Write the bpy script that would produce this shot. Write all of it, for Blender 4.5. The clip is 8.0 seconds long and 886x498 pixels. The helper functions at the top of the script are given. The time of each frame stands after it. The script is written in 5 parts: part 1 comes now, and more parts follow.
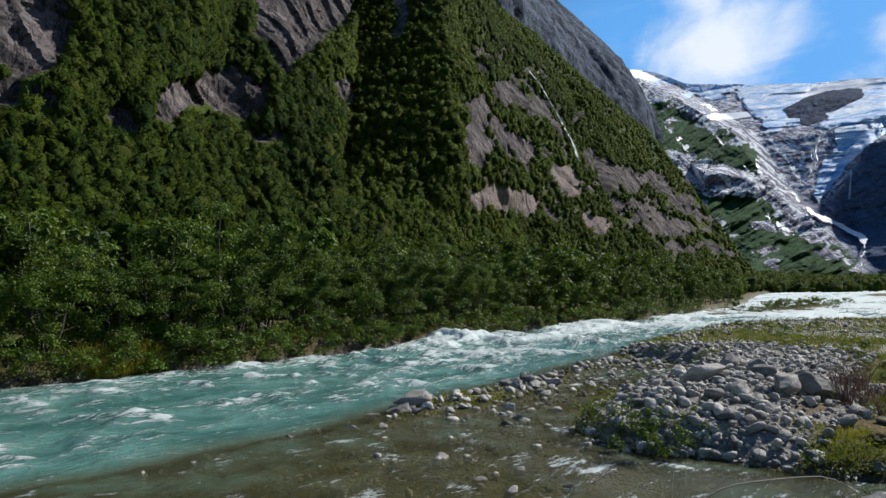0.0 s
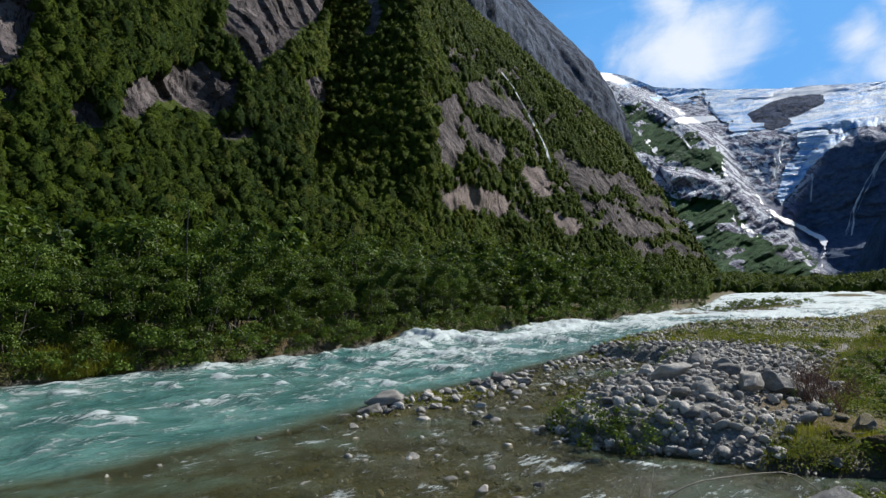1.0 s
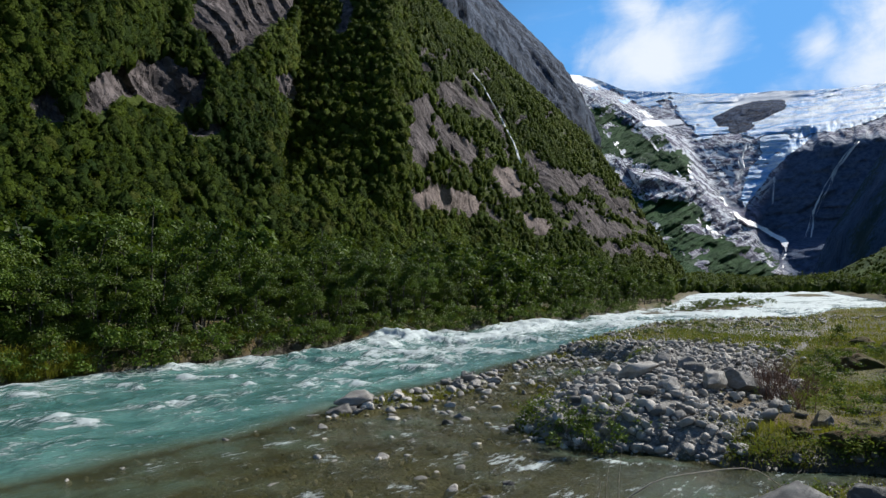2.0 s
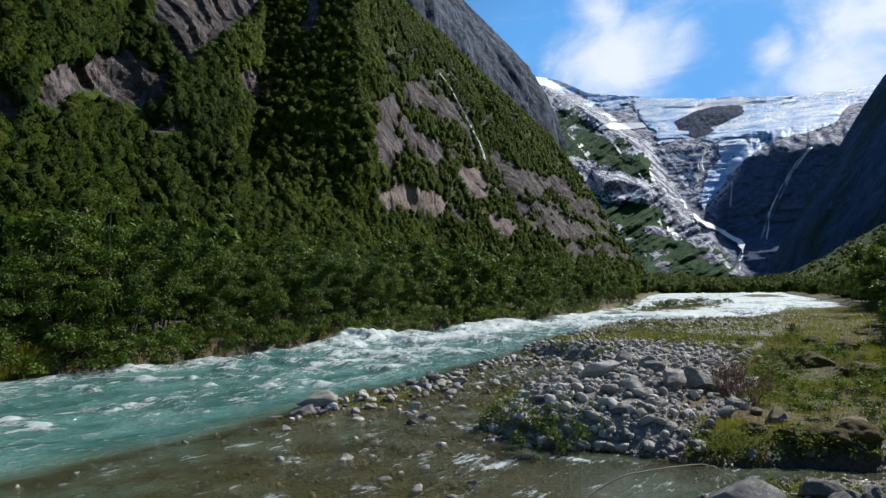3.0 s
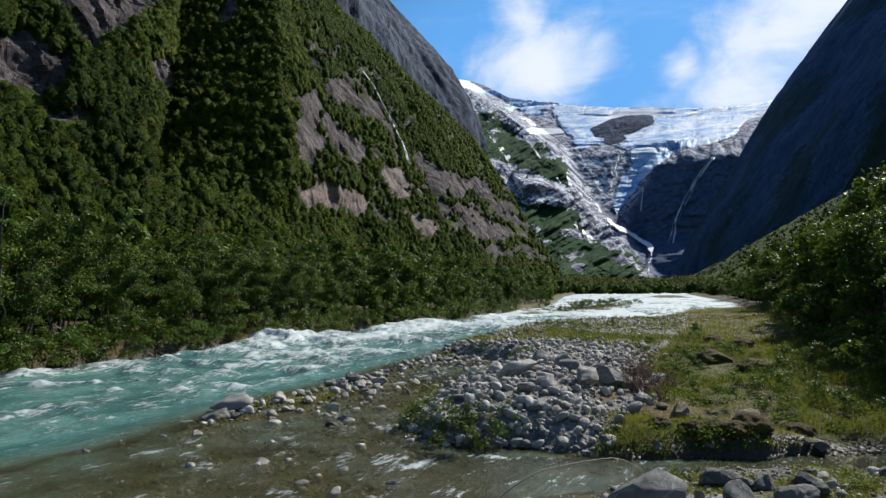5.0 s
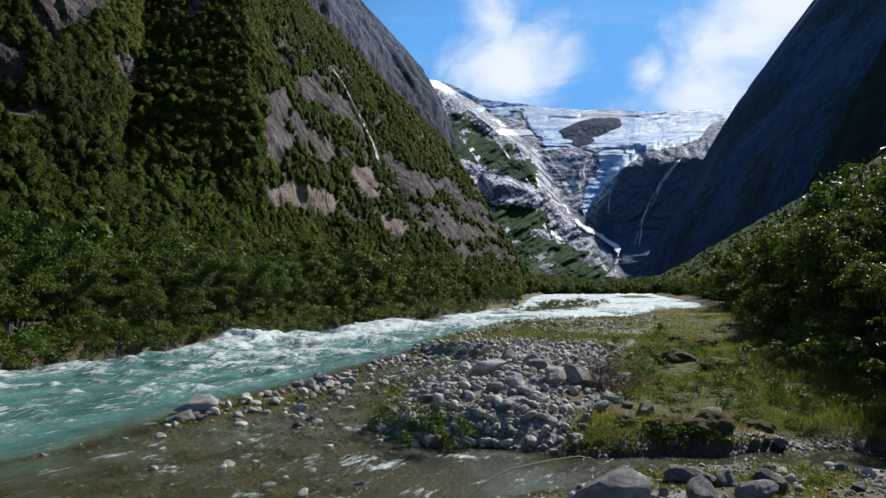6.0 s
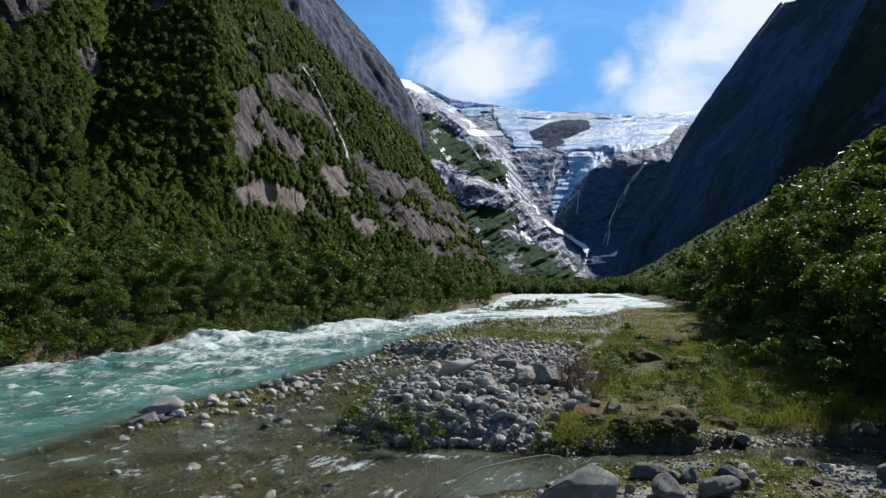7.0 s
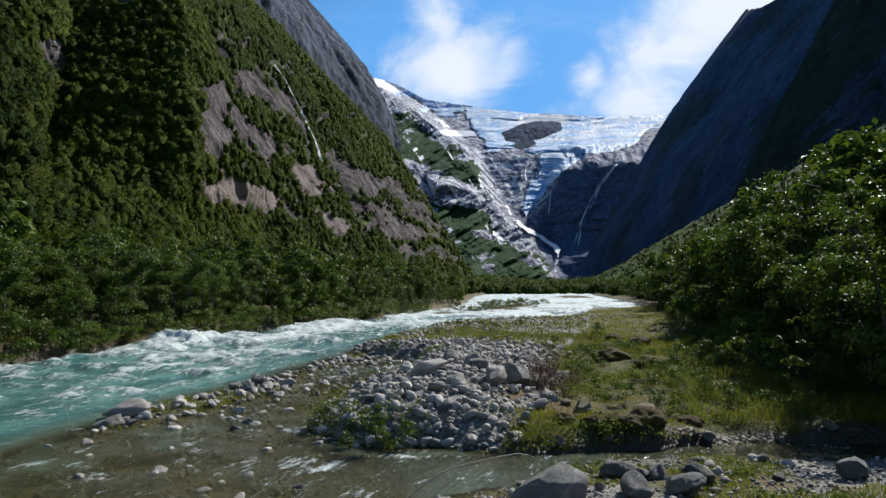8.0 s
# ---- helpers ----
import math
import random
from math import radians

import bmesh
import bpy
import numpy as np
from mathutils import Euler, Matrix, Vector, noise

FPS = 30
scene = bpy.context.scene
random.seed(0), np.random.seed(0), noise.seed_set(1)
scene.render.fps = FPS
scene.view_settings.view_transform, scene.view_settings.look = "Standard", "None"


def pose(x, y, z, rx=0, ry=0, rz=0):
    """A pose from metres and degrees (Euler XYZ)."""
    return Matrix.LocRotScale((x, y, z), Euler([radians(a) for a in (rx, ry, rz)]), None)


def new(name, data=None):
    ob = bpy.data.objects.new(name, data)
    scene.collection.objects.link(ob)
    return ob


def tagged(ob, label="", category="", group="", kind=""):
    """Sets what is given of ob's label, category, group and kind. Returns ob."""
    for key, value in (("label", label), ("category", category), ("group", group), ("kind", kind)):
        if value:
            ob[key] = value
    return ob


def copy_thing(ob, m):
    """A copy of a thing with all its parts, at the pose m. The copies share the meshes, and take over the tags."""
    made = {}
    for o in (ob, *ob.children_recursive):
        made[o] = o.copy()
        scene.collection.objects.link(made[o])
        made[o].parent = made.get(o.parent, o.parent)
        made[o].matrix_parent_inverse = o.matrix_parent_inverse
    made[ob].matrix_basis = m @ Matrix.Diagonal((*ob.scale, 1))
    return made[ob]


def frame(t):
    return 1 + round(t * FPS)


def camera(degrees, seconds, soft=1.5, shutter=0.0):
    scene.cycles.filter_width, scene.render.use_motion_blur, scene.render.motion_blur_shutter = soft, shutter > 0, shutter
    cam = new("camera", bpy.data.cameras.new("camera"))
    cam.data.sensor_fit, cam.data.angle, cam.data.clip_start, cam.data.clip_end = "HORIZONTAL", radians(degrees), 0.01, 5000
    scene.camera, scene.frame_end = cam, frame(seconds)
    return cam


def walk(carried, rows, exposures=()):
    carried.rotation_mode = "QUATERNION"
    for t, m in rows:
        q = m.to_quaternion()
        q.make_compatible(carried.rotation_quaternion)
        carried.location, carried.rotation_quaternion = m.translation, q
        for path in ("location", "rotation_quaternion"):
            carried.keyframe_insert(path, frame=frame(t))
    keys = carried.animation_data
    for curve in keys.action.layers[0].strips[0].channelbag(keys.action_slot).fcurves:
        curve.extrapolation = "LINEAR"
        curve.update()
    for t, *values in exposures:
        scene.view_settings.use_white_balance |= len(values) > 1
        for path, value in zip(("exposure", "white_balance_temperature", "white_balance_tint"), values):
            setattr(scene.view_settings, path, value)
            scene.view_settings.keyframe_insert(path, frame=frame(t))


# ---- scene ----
# ------------------------------------------------------------------ camera
cam = camera(70.5, 8.0, soft=1.4)
EYE = (0.0, 0.0, 2.6)
TURNS = (
    (0.0, 94.069, 0.834, 33.856), (0.5, 94.046, 0.826, 32.586), (1.0, 94.025, 0.767, 31.274),
    (1.5, 93.996, 0.728, 29.965), (3.0, 93.926, 0.601, 25.444), (3.5, 93.915, 0.550, 23.644),
    (4.0, 93.900, 0.504, 21.744), (4.5, 93.885, 0.444, 19.891), (6.0, 93.853, 0.318, 15.489),
    (6.5, 93.851, 0.270, 14.132), (7.0, 93.835, 0.269, 12.774), (7.5, 93.825, 0.238, 11.469),
    (8.0, 93.816, 0.208, 10.244))
walk(cam, [(t, pose(*EYE, rx, ry, rz)) for t, rx, ry, rz in TURNS], exposures=((0.0, 0.0, 6200.0, 9.0), (8.0, 0.0, 6200.0, 9.0)))

# ------------------------------------------------------------------ light
SUN_AZ, SUN_EL = 30.0, 41.0      # degrees to the right of the valley's axis (+y), and up
sun = new("sun", bpy.data.lights.new("sun", "SUN"))
sun.data.energy, sun.data.angle, sun.data.color = 5.3, radians(0.53), (1.0, 0.94, 0.84)
SUN_DIR = Vector((math.sin(radians(SUN_AZ)) * math.cos(radians(SUN_EL)),
                  math.cos(radians(SUN_AZ)) * math.cos(radians(SUN_EL)), math.sin(radians(SUN_EL))))
sun.matrix_world = Matrix.Translation((0, 0, 60)) @ SUN_DIR.to_track_quat("Z", "Y").to_matrix().to_4x4()


class Nodes:
    """Short hand for building a node tree."""

    def __init__(self, tree):
        self.tree = tree
        tree.nodes.clear()

    def add(self, kind, values=None, **props):
        node = self.tree.nodes.new(kind)
        for key, value in props.items():
            setattr(node, key, value)
        for key, value in (values or {}).items():
            if isinstance(value, bpy.types.NodeSocket):
                self.tree.links.new(value, node.inputs[key])
            else:
                node.inputs[key].default_value = value
        return node

    def math(self, op, a, b=0.0, c=0.0, clamp=False):
        return self.add("ShaderNodeMath", {0: a, 1: b, 2: c}, operation=op, use_clamp=clamp).outputs[0]

    def mix(self, fac, a, b, blend="MIX"):
        return self.add("ShaderNodeMix", {0: fac, 6: a, 7: b}, data_type="RGBA", blend_type=blend).outputs[2]

    def noise(self, scale, detail=4.0, rough=0.6, vec=None, distortion=0.0):
        v = {"Scale": scale, "Detail": detail, "Roughness": rough, "Distortion": distortion}
        if vec is not None:
            v["Vector"] = vec
        return self.add("ShaderNodeTexNoise", v).outputs[0]

    def ramp(self, fac, lo, hi, a=0.0, b=1.0):
        return self.add("ShaderNodeMapRange", {0: fac, 1: lo, 2: hi, 3: a, 4: b}, interpolation_type="SMOOTHSTEP").outputs[0]

    def place(self, scale=(1, 1, 1), which="Object", turn=(0, 0, 0)):
        co = self.add("ShaderNodeTexCoord").outputs[which]
        turned = self.add("ShaderNodeMapping", {0: co, 2: [radians(a) for a in turn]}).outputs[0]
        return self.add("ShaderNodeMapping", {0: turned, 3: scale}).outputs[0]

    def attr(self, name):
        return self.add("ShaderNodeAttribute", attribute_name=name).outputs["Fac"]

    def bump(self, height, strength=0.5, distance=0.05, normal=None):
        v = {"Strength": strength, "Distance": distance, "Height": height}
        if normal is not None:
            v["Normal"] = normal
        return self.add("ShaderNodeBump", v).outputs[0]


world = bpy.data.worlds.new("sky")
scene.world = world
world.use_nodes = True
n = Nodes(world.node_tree)
sky = n.add("ShaderNodeTexSky", sky_type="NISHITA", sun_disc=False, sun_elevation=radians(SUN_EL),
            sun_rotation=radians(SUN_AZ), altitude=50.0, air_density=1.0, dust_density=0.6, ozone_density=2.5)
way = n.add("ShaderNodeTexCoord").outputs["Generated"]
sep = n.add("ShaderNodeSeparateXYZ", {0: way})
az = n.math("MULTIPLY", n.math("ARCTAN2", sep.outputs[0], sep.outputs[1]), 57.2958)
el = n.math("MULTIPLY", n.math("ARCSINE", sep.outputs[2]), 57.2958)
flat = n.add("ShaderNodeCombineXYZ", {0: az, 1: el, 2: 0.0}).outputs[0]
streak = n.add("ShaderNodeMapping", {0: flat, 2: (0, 0, radians(-38)), 3: (0.55, 1.5, 1.0)}).outputs[0]
wisp = n.noise(0.16, 9.0, 0.62, streak, 0.6)
billow = n.noise(0.20, 8.0, 0.58, flat, 0.5)


def cloud(a0, e0, wa, we, tilt):
    """A soft bank of cloud round one direction of the sky, in degrees."""
    da, de = n.math("SUBTRACT", az, a0), n.math("SUBTRACT", el, e0)
    c, s = math.cos(radians(tilt)), math.sin(radians(tilt))
    u = n.math("ADD", n.math("MULTIPLY", da, c / wa), n.math("MULTIPLY", de, s / wa))
    v = n.math("ADD", n.math("MULTIPLY", da, -s / we), n.math("MULTIPLY", de, c / we))
    return n.math("SUBTRACT", 1.0, n.math("SQRT", n.math("ADD", n.math("MULTIPLY", u, u), n.math("MULTIPLY", v, v))))


bank = n.math("MAXIMUM", cloud(-9.0, 19.6, 6.5, 4.0, 8), cloud(14.5, 22.6, 16.0, 5.0, 36))
bank = n.math("MAXIMUM", bank, n.math("MULTIPLY", cloud(3.3, 18.6, 2.2, 1.8, 30), 0.6))
bank = n.math("MAXIMUM", bank, n.math("MULTIPLY", cloud(-10.5, 24.5, 8.0, 2.5, 105), 0.55))
bank = n.math("ADD", bank, n.math("MULTIPLY", n.math("SUBTRACT", n.math("ADD", wisp, billow), 1.0), 1.25))
cover = n.math("MULTIPLY", n.ramp(bank, -0.35, 0.80), 0.95)
haze = n.math("MULTIPLY", n.ramp(wisp, 0.50, 0.75), 0.10)
cover = n.math("MAXIMUM", cover, haze)
blue = n.add("ShaderNodeHueSaturation", {"Saturation": 1.25, "Value": 1.0, "Color": sky.outputs[0]}).outputs[0]
veil = n.math("MULTIPLY", n.ramp(cloud(4.0, 19.0, 52.0, 15.0, 0), 0.0, 0.55), 0.75)
blue = n.mix(veil, blue, (1.9, 5.8, 12.2, 1))
paint = n.mix(cover, blue, (11.0, 11.4, 12.0, 1))
back = n.add("ShaderNodeBackground", {0: paint, 1: 0.082})
n.tree.links.new(back.outputs[0], n.add("ShaderNodeOutputWorld").inputs[0])

# ------------------------------------------------------------------ noise and meshes


def hash_grid(ix, iy, seed):
    h = (ix.astype(np.int64) * 374761393 + iy.astype(np.int64) * 668265263 + seed * 974634757) & 0xFFFFFFFF
    h = ((h ^ (h >> 13)) * 1274126177) & 0xFFFFFFFF
    return ((h ^ (h >> 16)) & 0xFFFF) / 65535.0


def value_noise(x, y, seed=0):
    ix, iy = np.floor(x), np.floor(y)
    fx, fy = x - ix, y - iy
    fx, fy = fx * fx * (3 - 2 * fx), fy * fy * (3 - 2 * fy)
    a, b = hash_grid(ix, iy, seed), hash_grid(ix + 1, iy, seed)
    c, d = hash_grid(ix, iy + 1, seed), hash_grid(ix + 1, iy + 1, seed)
    return (a + (b - a) * fx) * (1 - fy) + (c + (d - c) * fx) * fy


def fbm(x, y, size, octaves=5, seed=0, gain=0.5):
    """Fractal noise from -1 to 1; size is the widest feature in metres."""
    x, y = np.asarray(x, float) / size, np.asarray(y, float) / size
    total, amp, norm = 0.0, 1.0, 0.0
    for k in range(octaves):
        total = total + amp * (2 * value_noise(x + 17.3 * k, y - 9.1 * k, seed + k) - 1)
        norm, amp, x, y = norm + amp, amp * gain, x * 2.03, y * 2.03
    return total / norm


def ridged(x, y, size, octaves=4, seed=0):
    x, y = np.asarray(x, float) / size, np.asarray(y, float) / size
    total, amp, norm = 0.0, 1.0, 0.0
    for k in range(octaves):
        total = total + amp * (1 - np.abs(2 * value_noise(x + 7.7 * k, y + 3.1 * k, seed + k) - 1))
        norm, amp, x, y = norm + amp, amp * 0.5, x * 2.07, y * 2.07
    return total / norm


def smooth(a, b, x):
    t = np.clip((np.asarray(x, float) - a) / (b - a), 0, 1)
    return t * t * (3 - 2 * t)


def mesh_of(name, verts, faces, material=None, shade=True, **attrs):
    """A mesh from arrays of corners and of faces that all have as many corners."""
    verts, faces = np.asarray(verts, np.float32), np.asarray(faces, np.int32)
    me = bpy.data.meshes.new(name)
    k = faces.shape[1]
    me.vertices.add(len(verts))
    me.vertices.foreach_set("co", verts.ravel())
    me.loops.add(faces.size)
    me.loops.foreach_set("vertex_index", faces.ravel())
    me.polygons.add(len(faces))
    me.polygons.foreach_set("loop_start", np.arange(0, faces.size, k, dtype=np.int32))
    me.polygons.foreach_set("use_smooth", np.full(len(faces), shade))
    for key, values in attrs.items():
        me.attributes.new(key, "FLOAT", "POINT").data.foreach_set("value", np.asarray(values, np.float32).ravel())
    me.update(calc_edges=True)
    me.validate()
    if material:
        me.materials.append(material)
    return me


def grid_faces(rows, cols):
    i = np.arange(rows * cols).reshape(rows, cols)
    return np.stack([i[:-1, :-1], i[:-1, 1:], i[1:, 1:], i[1:, :-1]], -1).reshape(-1, 4)


def grid_mesh(name, x, y, z, material, keep=None, **attrs):
    """A sheet from three equal 2D arrays; keep: which corners' faces stay."""
    f = grid_faces(*x.shape)
    if keep is not None:
        f = f[keep.ravel()[f].all(1)]
    v = np.stack([x, y, z], -1).reshape(-1, 3)
    used = np.unique(f)
    back_to = np.full(len(v), -1)
    back_to[used] = np.arange(len(used))
    return mesh_of(name, v[used], back_to[f], material, **{k: np.asarray(a).ravel()[used] for k, a in attrs.items()})


def part(name, me, parent, label=""):
    ob = new(name, me)
    ob.parent = parent
    return tagged(ob, label) if label else ob


def thing(name, label, category, group="", kind="", me=None, at=(0, 0, 0)):
    ob = new(name, me)
    ob.location = at
    return tagged(ob, label, category, group, kind)


# ------------------------------------------------------------------ materials


def material(name):
    m = bpy.data.materials.new(name)
    m.use_nodes = True
    return m, Nodes(m.node_tree)


def surface(n, color, rough=0.8, normal=None, **more):
    v = {"Base Color": color, "Roughness": rough}
    v.update({k.replace("_", " "): x for k, x in more.items()})
    if normal is not None:
        v["Normal"] = normal
    return n.add("ShaderNodeBsdfPrincipled", v)


def finish(n, shader):
    n.tree.links.new(shader.outputs[0], n.add("ShaderNodeOutputMaterial").inputs[0])


def leaf_material(name, dark, light, glow, rough=0.45, shine=0.4, back=0.35, single=0.30, grain=0.0):
    """Leaves that differ from one another, from clump to clump and from tree to tree."""
    m, n = material(name)
    rnd = n.add("ShaderNodeNewGeometry").outputs["Random Per Island"]
    whole = n.add("ShaderNodeObjectInfo").outputs["Random"]
    tone = n.attr("tone")
    k = n.math("ADD", n.math("ADD", n.math("MULTIPLY", rnd, single), n.math("MULTIPLY", tone, 0.45)), n.math("MULTIPLY", whole, 0.35))
    c = n.mix(n.ramp(k, 0.05, 1.05), dark, light)
    dry = n.ramp(n.math("FRACT", n.math("ADD", n.math("MULTIPLY", tone, 5.0), n.math("MULTIPLY", whole, 3.0))), 0.80, 0.98, 0.0, 0.35)
    c = n.mix(dry, c, (0.15, 0.15, 0.028, 1))
    relief = None
    if grain:
        q = n.noise(grain, 4.0, 0.7, n.place())
        c = n.mix(n.ramp(q, 0.36, 0.62), n.mix(1.0, c, (0.6, 0.64, 0.6, 1), "MULTIPLY"), n.mix(1.0, c, (1.2, 1.18, 1.1, 1), "MULTIPLY"))
        relief = n.bump(q, 1.0, 0.9)
    s = surface(n, c, rough, relief, Specular_IOR_Level=shine)
    t = n.add("ShaderNodeBsdfTranslucent", {0: n.mix(0.6, c, glow)})
    finish(n, n.add("ShaderNodeMixShader", {0: back, 1: s.outputs[0], 2: t.outputs[0]}))
    return m


LEAF = leaf_material("alder_leaf", (0.022, 0.046, 0.008, 1), (0.108, 0.168, 0.020, 1), (0.18, 0.27, 0.02, 1), 0.52, 0.22, 0.24)
LEAF_FAR = leaf_material("hill_leaf", (0.020, 0.046, 0.006, 1), (0.112, 0.154, 0.013, 1), (0.16, 0.22, 0.02, 1), 0.75, 0.10, 0.20, 0.12, 1.6)
GRASS = leaf_material("grass_blade", (0.040, 0.062, 0.010, 1), (0.24, 0.235, 0.028, 1), (0.33, 0.35, 0.035, 1), 0.7, 0.1, 0.35)
HERB = leaf_material("herb_leaf", (0.035, 0.075, 0.012, 1), (0.17, 0.21, 0.035, 1), (0.26, 0.33, 0.03, 1), 0.75, 0.08, 0.3)


def bark_material():
    m, n = material("alder_bark")
    p = n.place((1, 1, 0.25))
    g = n.noise(14.0, 5.0, 0.65, p)
    c = n.mix(g, (0.035, 0.03, 0.024, 1), (0.11, 0.10, 0.085, 1))
    finish(n, surface(n, c, 0.85, n.bump(g, 0.5, 0.01)))
    return m


def stone_material(name, moss=0.0, dark=(0.15, 0.145, 0.138, 1), light=(0.74, 0.69, 0.63, 1)):
    m, n = material(name)
    p = n.place()
    rnd = n.add("ShaderNodeObjectInfo").outputs["Random"]
    isl = n.add("ShaderNodeNewGeometry").outputs["Random Per Island"]
    either = n.math("FRACT", n.math("ADD", n.math("MULTIPLY", rnd, 7.31), isl))
    base = n.mix(either, dark, light)
    blotch = n.noise(5.0, 5.0, 0.65, p)
    grain = n.noise(55.0, 4.0, 0.7, p)
    vein = n.ramp(n.noise(2.4, 3.0, 0.5, n.place((1, 1, 3.5), "Object", (25, 12, 0)), 1.2), 0.52, 0.62)
    c = n.mix(n.ramp(blotch, 0.3, 0.72), n.mix(1.0, base, (0.70, 0.69, 0.68, 1), "MULTIPLY"), base)
    c = n.mix(n.math("MULTIPLY", vein, 0.35), c, (0.42, 0.40, 0.37, 1))
    c = n.mix(n.math("MULTIPLY", grain, 0.5), c, n.mix(1.0, c, (0.62, 0.61, 0.60, 1), "MULTIPLY"))
    up = n.add("ShaderNodeSeparateXYZ", {0: n.add("ShaderNodeNewGeometry").outputs["Normal"]}).outputs[2]
    if moss:
        mask = n.math("MULTIPLY", n.ramp(n.math("ADD", up, n.math("MULTIPLY", n.noise(3.0, 4.0, 0.6, p), 0.8)), 0.75, 1.25), moss)
        c = n.mix(mask, c, n.mix(n.noise(20.0, 4.0, 0.7, p), (0.06, 0.065, 0.012, 1), (0.19, 0.13, 0.03, 1)))
    h = n.math("ADD", n.math("MULTIPLY", blotch, 0.7), n.math("MULTIPLY", grain, 0.25))
    finish(n, surface(n, c, n.ramp(blotch, 0.2, 0.8, 0.85, 0.62), n.bump(h, 0.9, 0.07)))
    return m


BARK = bark_material()
STONE = stone_material("river_stone")
MOSSY = stone_material("mossy_stone", 0.9, light=(0.34, 0.32, 0.30, 1))
SLATE = stone_material("dark_stone", 0.0, (0.065, 0.068, 0.07, 1), (0.21, 0.21, 0.205, 1))


def ground_material():
    """Gravel, silt and turf, by how green the ground is."""
    m, n = material("bank_ground")
    p = n.place()
    green = n.attr("green")
    wet = n.attr("wet")
    cell = n.add("ShaderNodeTexVoronoi", {"Vector": p, "Scale": 14.0}, feature="F1")
    cell2 = n.add("ShaderNodeTexVoronoi", {"Vector": p, "Scale": 38.0}, feature="F1")
    peb = n.mix(n.add("ShaderNodeSeparateColor", {0: cell.outputs["Color"]}).outputs[0], (0.08, 0.077, 0.072, 1), (0.36, 0.34, 0.315, 1))
    peb2 = n.mix(n.add("ShaderNodeSeparateColor", {0: cell2.outputs["Color"]}).outputs[0], (0.09, 0.087, 0.081, 1), (0.29, 0.275, 0.255, 1))
    big = n.noise(0.7, 4.0, 0.6, p)
    gravel = n.mix(n.ramp(big, 0.4, 0.6), peb2, peb)
    silt = n.mix(n.ramp(n.noise(3.0, 6.0, 0.7, p), 0.3, 0.7), (0.036, 0.039, 0.015, 1), (0.150, 0.140, 0.055, 1))
    gravel = n.mix(n.math("MULTIPLY", wet, 0.85), gravel, silt)
    turf = n.mix(n.ramp(n.noise(1.6, 6.0, 0.7, p), 0.3, 0.7), (0.018, 0.024, 0.007, 1), (0.125, 0.115, 0.024, 1))
    turf = n.mix(n.ramp(n.noise(0.5, 4.0, 0.6, p), 0.46, 0.62, 0.0, 0.85), turf, (0.115, 0.070, 0.023, 1))
    edge = n.ramp(n.math("ADD", green, n.math("MULTIPLY", n.math("SUBTRACT", n.noise(2.2, 5.0, 0.7, p), 0.5), 0.9)), 0.35, 0.65)
    c = n.mix(edge, gravel, turf)
    c = n.mix(n.math("MULTIPLY", edge, n.ramp(wet, 0.05, 0.6, 0.0, 0.9)), c, n.mix(n.noise(5.0, 4.0, 0.6, p), (0.014, 0.010, 0.006, 1), (0.060, 0.040, 0.020, 1)))
    h = n.math("SUBTRACT", 1.0, n.math("ADD", cell.outputs["Distance"], n.math("MULTIPLY", cell2.outputs["Distance"], 0.4)))
    finish(n, surface(n, c, n.math("SUBTRACT", 0.9, n.math("MULTIPLY", wet, 0.4)), n.bump(h, 0.7, 0.05)))
    return m


